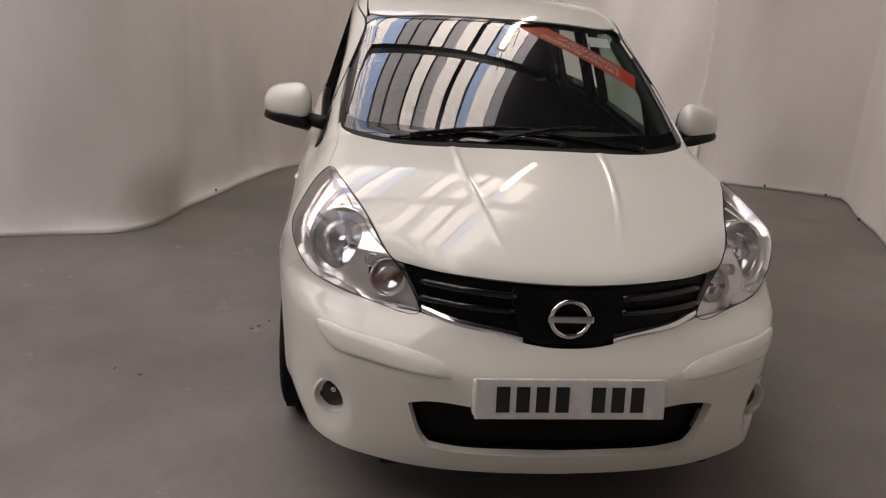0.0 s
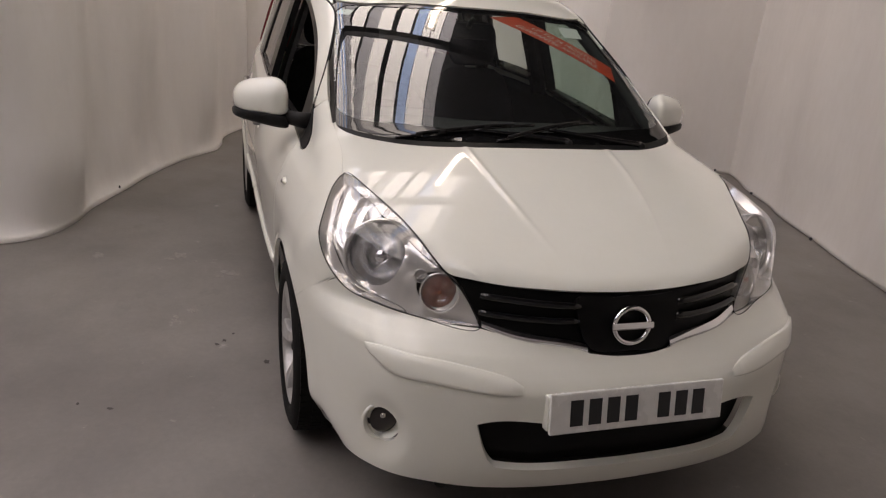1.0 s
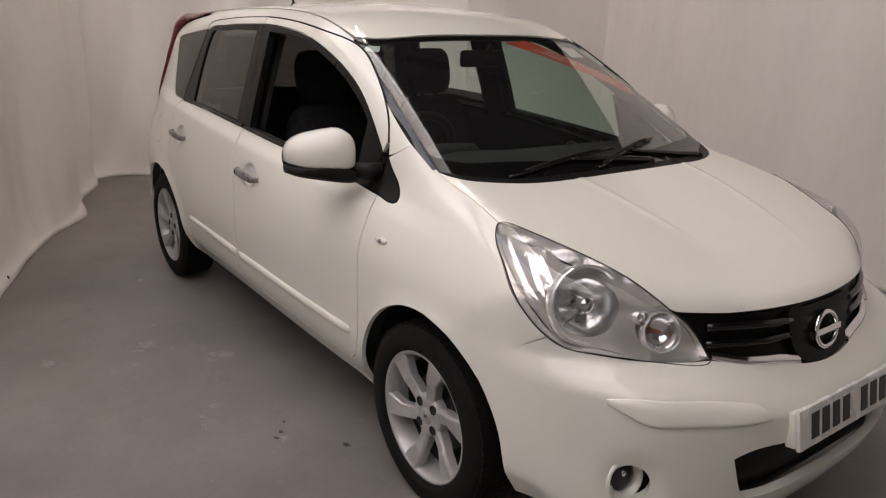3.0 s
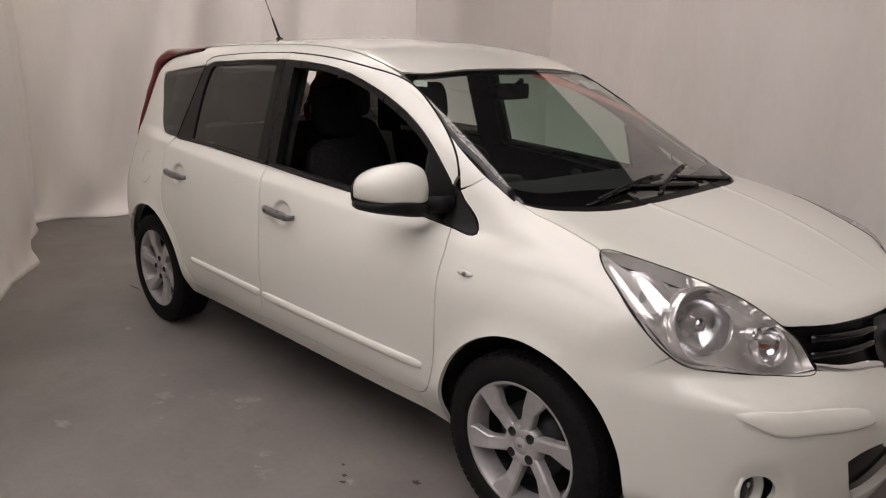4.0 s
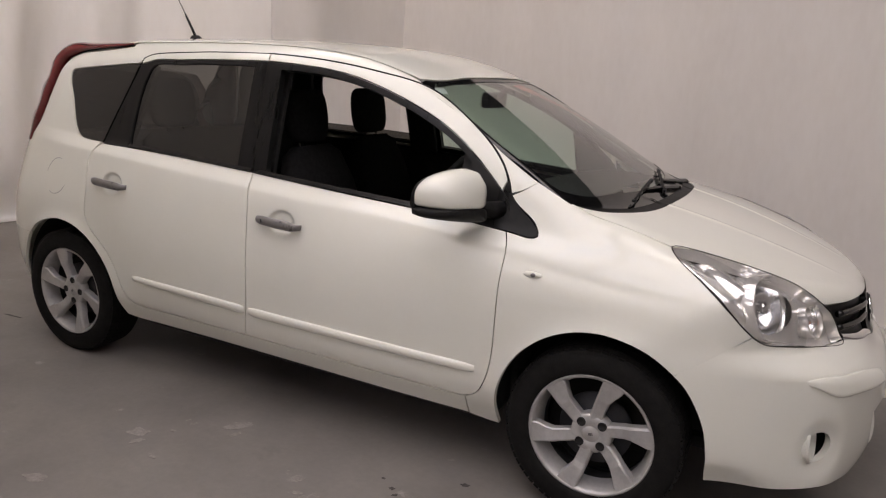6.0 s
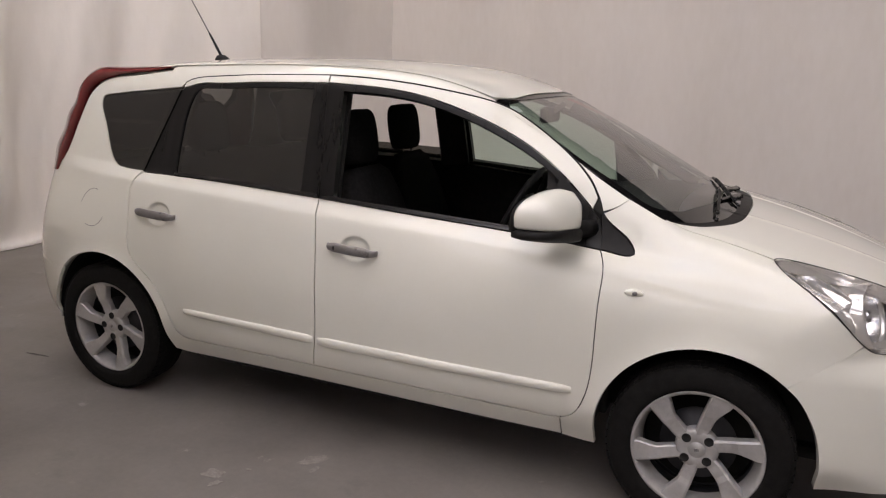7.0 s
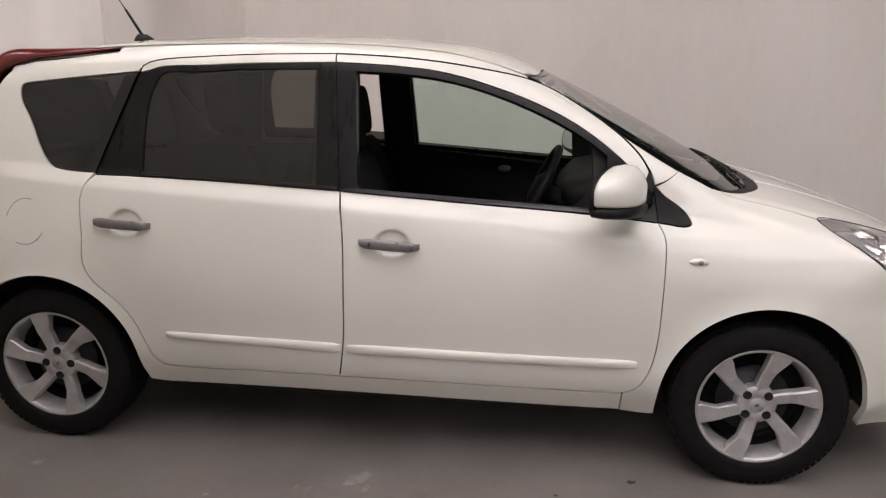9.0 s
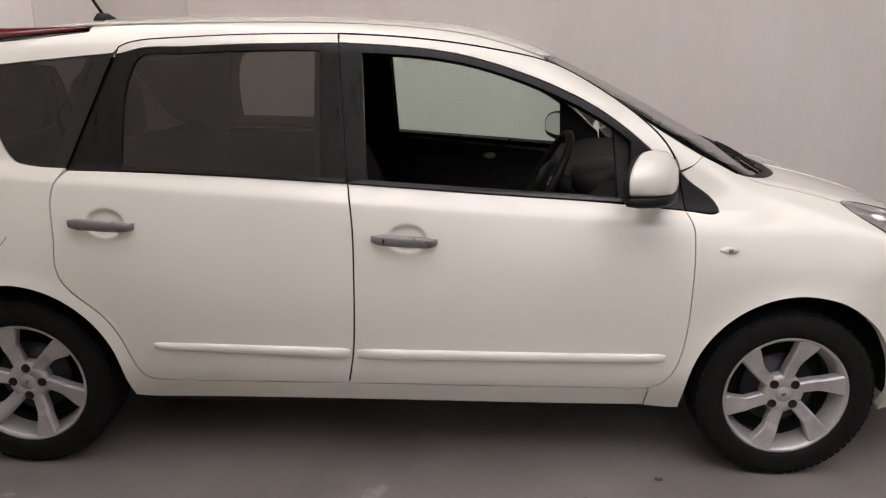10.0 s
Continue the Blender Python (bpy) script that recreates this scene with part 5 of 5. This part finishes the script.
# ---- wheels ----
def wheel(x, sg, turn, bolts):
    """Tyre, six-spoke silver rim, brake disc, hub and four bolts; the axis points outwards along z."""
    m = Matrix.Translation((x, sg * -0.735, 0.301)) @ pose(0, 0, 0, 90 * sg, 0, 0) @ pose(0, 0, 0, 0, 0, turn)
    tyre_profile = [(0.208, -0.088), (0.222, -0.093), (0.258, -0.096), (0.280, -0.089), (0.291, -0.078), (0.2975, -0.06), (0.300, -0.03), (0.3005, 0), (0.300, 0.03), (0.2975, 0.06), (0.291, 0.078), (0.280, 0.089), (0.258, 0.096), (0.232, 0.095), (0.222, 0.094), (0.214, 0.086), (0.208, 0.080)]
    root = part("wheel", lathe(tyre_profile, 72, m), RUBBER, car, "black tyre on a silver six-spoke alloy wheel", smooth=True)
    bm = bmesh.new()
    for k in range(72):
        for c in (-0.062, -0.021, 0.021, 0.062):
            q = m @ pose(0, 0, 0, 0, 0, k * 5 + (2.5 if abs(c) > 0.05 else 0)) @ pose(0.2975 if abs(c) < 0.05 else 0.2945, 0, c)
            b = bmesh.ops.create_cube(bm, size=1.0)["verts"]
            bmesh.ops.scale(bm, vec=(0.008, 0.021, 0.034), verts=b)
            bmesh.ops.transform(bm, matrix=q, verts=b)
    part("tread", bm, RUBBER, root)
    rim_profile = [(0.181, 0.012), (0.189, 0.045), (0.197, 0.074), (0.2025, 0.0835), (0.2095, 0.0865), (0.2125, 0.0845), (0.2115, 0.080), (0.206, 0.078)]
    rim = part("rim", lathe(rim_profile, 72, m), ALLOY, root, "silver alloy rim", smooth=True)
    part("rim_barrel", lathe([(0.196, -0.085), (0.206, -0.085), (0.196, -0.06), (0.180, -0.02), (0.181, 0.014)], 48, m), STEEL, rim, "dark inner barrel", smooth=True)
    for k in range(6):
        # a broad pad at the rim that steps in to a lower neck towards the hub
        bm = bmesh.new()
        q = m @ pose(0, 0, 0, 0, 0, 60 * k)
        rows = []
        for r, low, high, z, tip in ((0.034, -0.020, 0.027, 0.0655, 0.0), (0.075, -0.0125, 0.031, 0.0675, 0.002), (0.112, -0.013, 0.0325, 0.0725, 0.003), (0.130, -0.0145, 0.033, 0.0785, 0.0025), (0.156, -0.025, 0.0335, 0.081, 0.002), (0.180, -0.037, 0.034, 0.0825, 0.0015), (0.2035, -0.042, 0.035, 0.0845, 0.0)):
            drop = 0.034 if r < 0.19 else 0.024
            rows.append([bm.verts.new(q @ Vector(v)) for v in ((r, low, z - drop), (r, low, z - 0.007 - tip), (r, low + 0.004, z - 0.002 - tip), (r, high - 0.0075, z), (r, high - 0.001, z - 0.005), (r, high, z - 0.009), (r, high, z - drop))])
        for r0, r1 in zip(rows, rows[1:]):
            for i in range(6):
                bm.faces.new((r0[i], r0[i + 1], r1[i + 1], r1[i]))
        part("spoke", bm, ALLOY, rim)
    part("hub", lathe([(0.072, 0.03), (0.070, 0.058), (0.063, 0.0655), (0.030, 0.0675), (0.028, 0.0655), (0.026, 0.0685), (0.0, 0.0695)], 40, m), ALLOY, rim, smooth=True)
    for k in range(4):
        q = m @ pose(0, 0, 0, 0, 0, bolts + 90 * k - turn) @ pose(0.050, 0, 0.0682)
        part("bolt_hole", lathe([(0.0155, -0.004), (0.0152, 0.0006), (0.0142, 0.0008), (0.013, -0.001), (0.0, -0.001)], 20, q), UNDER, rim, "dark bolt hole", smooth=True)
    part("centre_mark", box(0.016, 0.010, 0.002, 0.0008, m @ pose(0, 0, 0.0700)), HANDLE_GREY, rim)
    part("brake_disc", lathe([(0.125, 0.0), (0.125, 0.012), (0.07, 0.012), (0.06, 0.03), (0.0, 0.03)], 40, m), STEEL, root, smooth=True)
    part("inner_hub", lathe([(0.195, -0.08), (0.18, -0.055), (0.0, -0.05)], 32, m), UNDER, root)
    return root


for x in (-0.016, -2.606):
    for sg in (1, -1):
        wheel(x, sg, 13 if x > -1 else 45, 45 if x > -1 else 0)

# wheel-arch liners and underbody
for x in (-0.008, -2.605):
    for sg in (1, -1):
        bm = bmesh.new()
        arc = [radians(a) for a in range(-5, 186, 10)]
        r0 = [bm.verts.new((x + 0.37 * math.cos(a), sg * -0.765, 0.312 + 0.37 * math.sin(a))) for a in arc]
        r1 = [bm.verts.new((x + 0.37 * math.cos(a), sg * -0.52, 0.312 + 0.37 * math.sin(a))) for a in arc]
        for i in range(len(arc) - 1):
            bm.faces.new((r0[i], r0[i + 1], r1[i + 1], r1[i]))
        bm.faces.new(r1)
        part("arch_liner", bm, UNDER, car)
part("floor_pan", box(1.78, 1.46, 0.06, 0.02, pose(-1.30, 0, 0.235)), UNDER, car)
part("front_undertray", box(1.0, 1.0, 0.05, 0.02, pose(0.22, 0, 0.225)), UNDER, car)
part("rear_undertray", box(0.9, 1.0, 0.05, 0.02, pose(-2.65, 0, 0.26)), UNDER, car)
part("bulkhead", box(0.03, 1.30, 0.62, 0.01, pose(-0.36, 0, 0.60)), INTERIOR, car)

# ---- cabin ----
card = from_side((-0.45, 0.33, 1), (-0.45, 0.92), (-0.60, 0.945), (-0.973, 0.97), (-1.493, 1.004), (-1.9, 1.021), (-2.42, 1.032, 1), (-2.42, 0.75), (-2.2, 0.45), (-2.15, 0.33, 1))
both_sides("door_card", sheet(SIDEWAYS, [card], step=0.05, gap=0, lift=-0.055, lip=0), INTERIOR, SIDES, "dark interior door trim")
pillar = from_side((-1.46, 1.44, 1), (-1.62, 1.44, 1), (-1.61, 1.0, 1), (-1.44, 1.0, 1))
both_sides("pillar_trim", sheet(SIDEWAYS, [pillar], step=0.05, gap=0, lift=-0.06, lip=0.02), INTERIOR, SIDES)
pillar = from_side((-2.23, 1.41, 1), (-2.36, 1.40, 1), (-2.50, 1.03, 1), (-2.30, 1.03, 1))
both_sides("pillar_trim", sheet(SIDEWAYS, [pillar], step=0.05, gap=0, lift=-0.06, lip=0.02), INTERIOR, SIDES)
lining = [(-0.80, 0, 1.42), (-0.82, -0.316, 1.412), (-0.87, -0.52, 1.403), *DITCH, (-2.40, -0.53, 1.47), (-2.85, -0.50, 1.46, 1), (-2.9, 0, 1.47)]
lay_panel("headlining", sheet(ABOVE, [mirrored(lining)], step=0.08, gap=0, lift=-0.035, lip=0), INTERIOR, car)
a_line = laid_line(A_EDGE, SHOULDER, -0.045, 0.05)
for sgn in (1, -1):
    part("pillar_lining", tube([(q[0], sgn * q[1], q[2]) for q in a_line], 0.026, 8), INTERIOR, car, smooth=True)

inner_sail = from_side((-0.62, 1.185, 1), (-0.42, 1.04, 1), (-0.39, 0.93, 1), (-0.60, 0.945, 1))
both_sides("sail_trim", sheet(SIDEWAYS, [inner_sail], step=0.04, gap=0, lift=-0.035, lip=0.02), INTERIOR, SIDES)
part("door_pull", blob([(0, 0, 0.034, 0.018, -0.004), (0, 0, 0.030, 0.015, 0.006), (0, 0, 0.018, 0.008, 0.010)], 20, 2.2, pose(-0.961, 0.735, 0.888, 90, 0, 0)), HANDLE_GREY, car, "small grey inner door handle", smooth=True)

dash_rows = []
for x, z in ((-0.16, 1.0), (-0.30, 1.0), (-0.46, 0.995), (-0.60, 0.965), (-0.66, 0.90), (-0.64, 0.80), (-0.62, 0.60)):
    w = 0.60 if x > -0.2 else 0.66
    dash_rows.append([(x - 0.05 * (1 - (k / 6 - 1) ** 2), w * (k / 6 - 1), z + 0.02 * math.exp(-((k - 3) / 1.6) ** 2) * (x < -0.25)) for k in range(13)])
dash_faces = [(r * 13 + k, r * 13 + k + 1, (r + 1) * 13 + k + 1, (r + 1) * 13 + k) for r in range(6) for k in range(12)]
dashboard = mesh_object("dashboard", [v for row in dash_rows for v in row], dash_faces, INTERIOR, car, "dark dashboard behind the windscreen")
part("instrument_hood", blob([(-0.62, -0.34, 0.09, 0.17, 0.93), (-0.60, -0.34, 0.10, 0.17, 0.99), (-0.56, -0.34, 0.06, 0.12, 1.025)], 20, 2.4), INTERIOR, dashboard, smooth=True)
part("centre_console", box(0.5, 0.20, 0.4, 0.04, pose(-0.85, 0, 0.55)), INTERIOR, dashboard)

WHEEL_POSE = pose(-0.80, -0.34, 0.96) @ pose(0, 0, 0, 0, -64, 0)
steering = part("steering_wheel", tube([WHEEL_POSE @ Vector((0.180 * math.cos(a), 0.185 * math.sin(a), 0)) for a in np.linspace(0, math.tau, 37)[:-1]], 0.015, 10, closed=True), BLACK_PLASTIC, car, "black three-spoke steering wheel", smooth=True)
part("airbag_pad", blob([(0, 0, 0.07, 0.085, -0.03), (0, 0, 0.075, 0.09, 0.0), (0, 0, 0.05, 0.06, 0.02)], 20, 2.6, WHEEL_POSE), BLACK_PLASTIC, steering, smooth=True)
for a in (90, -90, 0):
    part("spoke", box(0.12, 0.035, 0.016, 0.004, WHEEL_POSE @ pose(0, 0, 0, 0, 0, a + 180) @ pose(0.12, 0, -0.006)), HANDLE_GREY, steering)
part("column", tube([WHEEL_POSE @ Vector((0, 0, -0.02)), WHEEL_POSE @ Vector((0, 0, -0.26))], 0.04, 12), BLACK_PLASTIC, steering, smooth=True)


def seat(x, y, wide, headrests, back_x, rests_x):
    base = blob([(x, y, 0.25, wide, 0.36), (x, y, 0.26, wide + 0.01, 0.46), (x, y, 0.25, wide - 0.005, 0.53), (x, y, 0.20, wide - 0.05, 0.555)], 28, 4)
    ob = part("seat", base, FABRIC, car, "dark fabric car seat", smooth=True)
    lean = pose(back_x, y, 0.50) @ pose(0, 0, 0, 0, -16, 0)
    part("backrest", blob([(0, 0, 0.07, wide, 0.0), (0, 0, 0.075, wide + 0.005, 0.2), (0, 0, 0.065, wide - 0.01, 0.42), (0, 0, 0.05, wide - 0.06, 0.56), (0, 0, 0.03, wide - 0.12, 0.60)], 28, 3.4, lean), FABRIC, ob, smooth=True)
    for hy in headrests:
        rest = pose(rests_x, hy, 1.09) @ pose(0, 0, 0, 0, -8, 0)
        part("headrest", blob([(0, 0, 0.052 * (1 - abs(k / 7 - 1) ** 3.2) ** 0.4 + 0.003, 0.132 * (1 - abs(k / 7 - 1) ** 2.2) ** 0.42 + 0.004, 0.118 + 0.118 * math.sin(math.pi / 2 * (k / 7 - 1))) for k in range(15)], 32, 2.4, rest), FABRIC, ob, smooth=True)
        for dy in (-0.05, 0.05):
            part("headrest_post", tube([(rests_x + 0.005, hy + dy, 1.02), (rests_x, hy + dy, 1.16)], 0.006, 8), BLACK_PLASTIC, ob, smooth=True)


seat(-1.16, -0.345, 0.245, (-0.345,), -1.37, -1.545)
seat(-1.28, 0.345, 0.245, (0.345,), -1.49, -1.665)
seat(-2.02, 0, 0.60, (-0.36, 0.36), -2.22, -2.36)
part("parcel_shelf", box(0.45, 1.10, 0.03, 0.01, pose(-2.72, 0, 1.0)), INTERIOR, car)

view_mirror = part("rear_view_mirror", box(0.035, 0.21, 0.068, 0.014, pose(-0.80, 0, 1.325)), BLACK_PLASTIC, car, "black rear-view mirror")
part("mirror_face", box(0.003, 0.19, 0.052, 0.001, pose(-0.819, 0, 1.325)), MIRROR, view_mirror)
part("mirror_stem", tube([(-0.785, 0, 1.34), (-0.74, 0, 1.375)], 0.012, 8), BLACK_PLASTIC, view_mirror, smooth=True)

# ---- film and stickers inside the windscreen ----
STRAIGHT = Flat((0, 0, 1))


def under_glass(plan, lift):
    """Plan points brought up to the windscreen and moved along its normal."""
    p = STRAIGHT.lay(STRAIGHT.flat(np.array([(x, y, 1.2) for x, y in plan])))
    return p + lift * car_normal(p)


def film(name, corners, nu, nv, material, lift, label, parent=car):
    a, b, c, d = (Vector(q) for q in corners)
    plan = [tuple(a.lerp(b, i / nu).lerp(d.lerp(c, i / nu), j / nv)) for j in range(nv + 1) for i in range(nu + 1)]
    faces = [(j * (nu + 1) + i, j * (nu + 1) + i + 1, (j + 1) * (nu + 1) + i + 1, (j + 1) * (nu + 1) + i) for j in range(nv) for i in range(nu)]
    return mesh_object(name, under_glass(plan, lift), faces, material, parent, label)


BAN = [(-0.742, 0.075), (-0.418, 0.530), (-0.515, 0.556), (-0.772, 0.215)]
banner = film("windscreen_banner", BAN, 30, 6, BANNER_RED, -0.012, "red banner strip with white lettering inside the windscreen")


def banner_words(words, s0, s1, v0, v1):
    """Lettering bent on to the banner, from s0 to s1 along it and v0 to v1 across it."""
    curve = bpy.data.curves.new("words", "FONT")
    curve.body, curve.resolution_u = words, 3
    ob = new("words", curve)
    me = bpy.data.meshes.new_from_object(ob.evaluated_get(bpy.context.evaluated_depsgraph_get()))
    bpy.data.objects.remove(ob)
    co = np.array([tuple(v.co)[:2] for v in me.vertices])
    lo, hi = co.min(0), co.max(0)
    q = (co - lo) / (hi - lo)
    a, b, c, d = (np.array(k) for k in BAN)
    s, v = s0 + (s1 - s0) * q[:, :1], v0 + (v1 - v0) * q[:, 1:]
    plan = (a + (b - a) * s) * (1 - v) + (d + (c - d) * s) * v
    p = under_glass(plan, -0.0095)
    me.vertices.foreach_set("co", p.ravel())
    me.materials.clear()
    me.materials.append(WHITE_PRINT)
    me.update()
    lettering = new("lettering", me)
    lettering.parent = banner


bpy.context.view_layer.update()
banner_words("UP TO 24 MONTHS", 0.24, 0.84, 0.52, 0.78)
banner_words("GUARANTEE AVAILABLE", 0.17, 0.86, 0.16, 0.42)
film("sticker", [(-0.748, 0.400), (-0.767, 0.500), (-0.692, 0.495), (-0.668, 0.398)], 6, 4, WHITE_PRINT, -0.012, "small white paper sticker inside the windscreen")
film("sticker", [(-0.815, -0.545), (-0.789, -0.492), (-0.757, -0.520), (-0.782, -0.563)], 4, 3, WHITE_PRINT, -0.012, "small white paper sticker inside the windscreen")


# ---- wear on the floor, pegs along the curtain hem ----
CHIP = vary(mat("bare_concrete", rough=0.8), 25, (0.20, 0.184, 0.17), (0.285, 0.262, 0.24), bump=0.2, second=(120, 0.3))
GRIME = vary(mat("dark_floor_mark", rough=0.7), 40, (0.035, 0.031, 0.028), (0.07, 0.062, 0.056), second=(150, 0.3))


def floor_mark(x, y, size, stretch, turn, material, name, seed):
    """A thin ragged flake on the floor."""
    rng = random.Random(seed)
    bm = bmesh.new()
    n = 26
    knobs = [(rng.randint(2, 7), rng.uniform(0, 6.3), rng.uniform(0.04, 0.13)) for _ in range(5)]
    rim = []
    for k in range(n):
        a = k * math.tau / n
        r = size * max(0.25, 1 + sum(s * math.sin(f * a + p) for f, p, s in knobs))
        rim.append(Vector((r * math.cos(a) * stretch, r * math.sin(a), 0)))
    m = pose(x, y, 0.0012, 0, 0, turn)
    low = [bm.verts.new(m @ v) for v in rim]
    top = [bm.verts.new(m @ (v * 0.94 + Vector((0, 0, 0.0010)))) for v in rim]
    for k in range(n):
        bm.faces.new((low[k], low[(k + 1) % n], top[(k + 1) % n], top[k]))
    bm.faces.new(top)
    part(name, bm, material, ground)


for k, (x, y, size, stretch, turn) in enumerate(((-1.68, -1.22, 0.030, 1.5, 20), (-1.63, -1.27, 0.016, 1.6, 60), (-1.71, -1.63, 0.026, 1.7, 10), (-0.96, -1.15, 0.020, 1.5, 40), (-1.49, -1.32, 0.010, 1.6, 0), (-0.55, -0.73, 0.007, 1.8, 30), (-1.40, -0.97, 0.030, 2.0, 50),
                                                (-1.36, -1.03, 0.014, 1.8, 70), (-1.05, -2.21, 0.022, 2.0, 20), (-2.16, -1.68, 0.010, 1.4, 0), (-1.58, -1.14, 0.009, 1.3, 0), (-0.9, -1.22, 0.010, 2.0, 20), (-1.27, -2.22, 0.016, 1.5, 0))):
    floor_mark(x, y, size, stretch, turn, CHIP, "worn_patch", k)
for k, (x, y, size, stretch, turn) in enumerate(((-0.64, -1.02, 0.008, 1.3, 0), (-0.61, -1.05, 0.007, 1.6, 40), (-0.43, -0.86, 0.010, 1.6, 10), (-0.17, -1.42, 0.006, 2.0, 60), (-0.22, -1.53, 0.005, 1.5, 0), (-3.27, -0.70, 0.006, 12, 5), (-0.70, -0.98, 0.005, 1.4, 0))):
    floor_mark(x, y, size, stretch, turn, GRIME, "dark_mark", 50 + k)

for x, y in ((-2.0, -2.02), (-2.42, -1.84), (-2.93, -1.63), (-3.82, 3.18), (-3.55, 3.62), (-2.75, 3.40), (-1.6, 2.98), (-0.5, 2.63)):
    peg = part("curtain_peg", lathe([(0.0, 0.012), (0.010, 0.012), (0.012, 0.006), (0.006, 0.0)], 12, pose(x, y, 0.03, 70, 0, 20)), STEEL, None)
    tagged(peg, "small dark metal peg holding the curtain hem", "peg", "curtain pegs")

# panes and lamp lenses let the daylight through
for ob in scene.objects:
    if ob.type == "MESH" and ob.data.materials and ob.data.materials[0] in (CLEAR_GLASS, SCREEN_GLASS, LENS):
        ob.visible_shadow = False
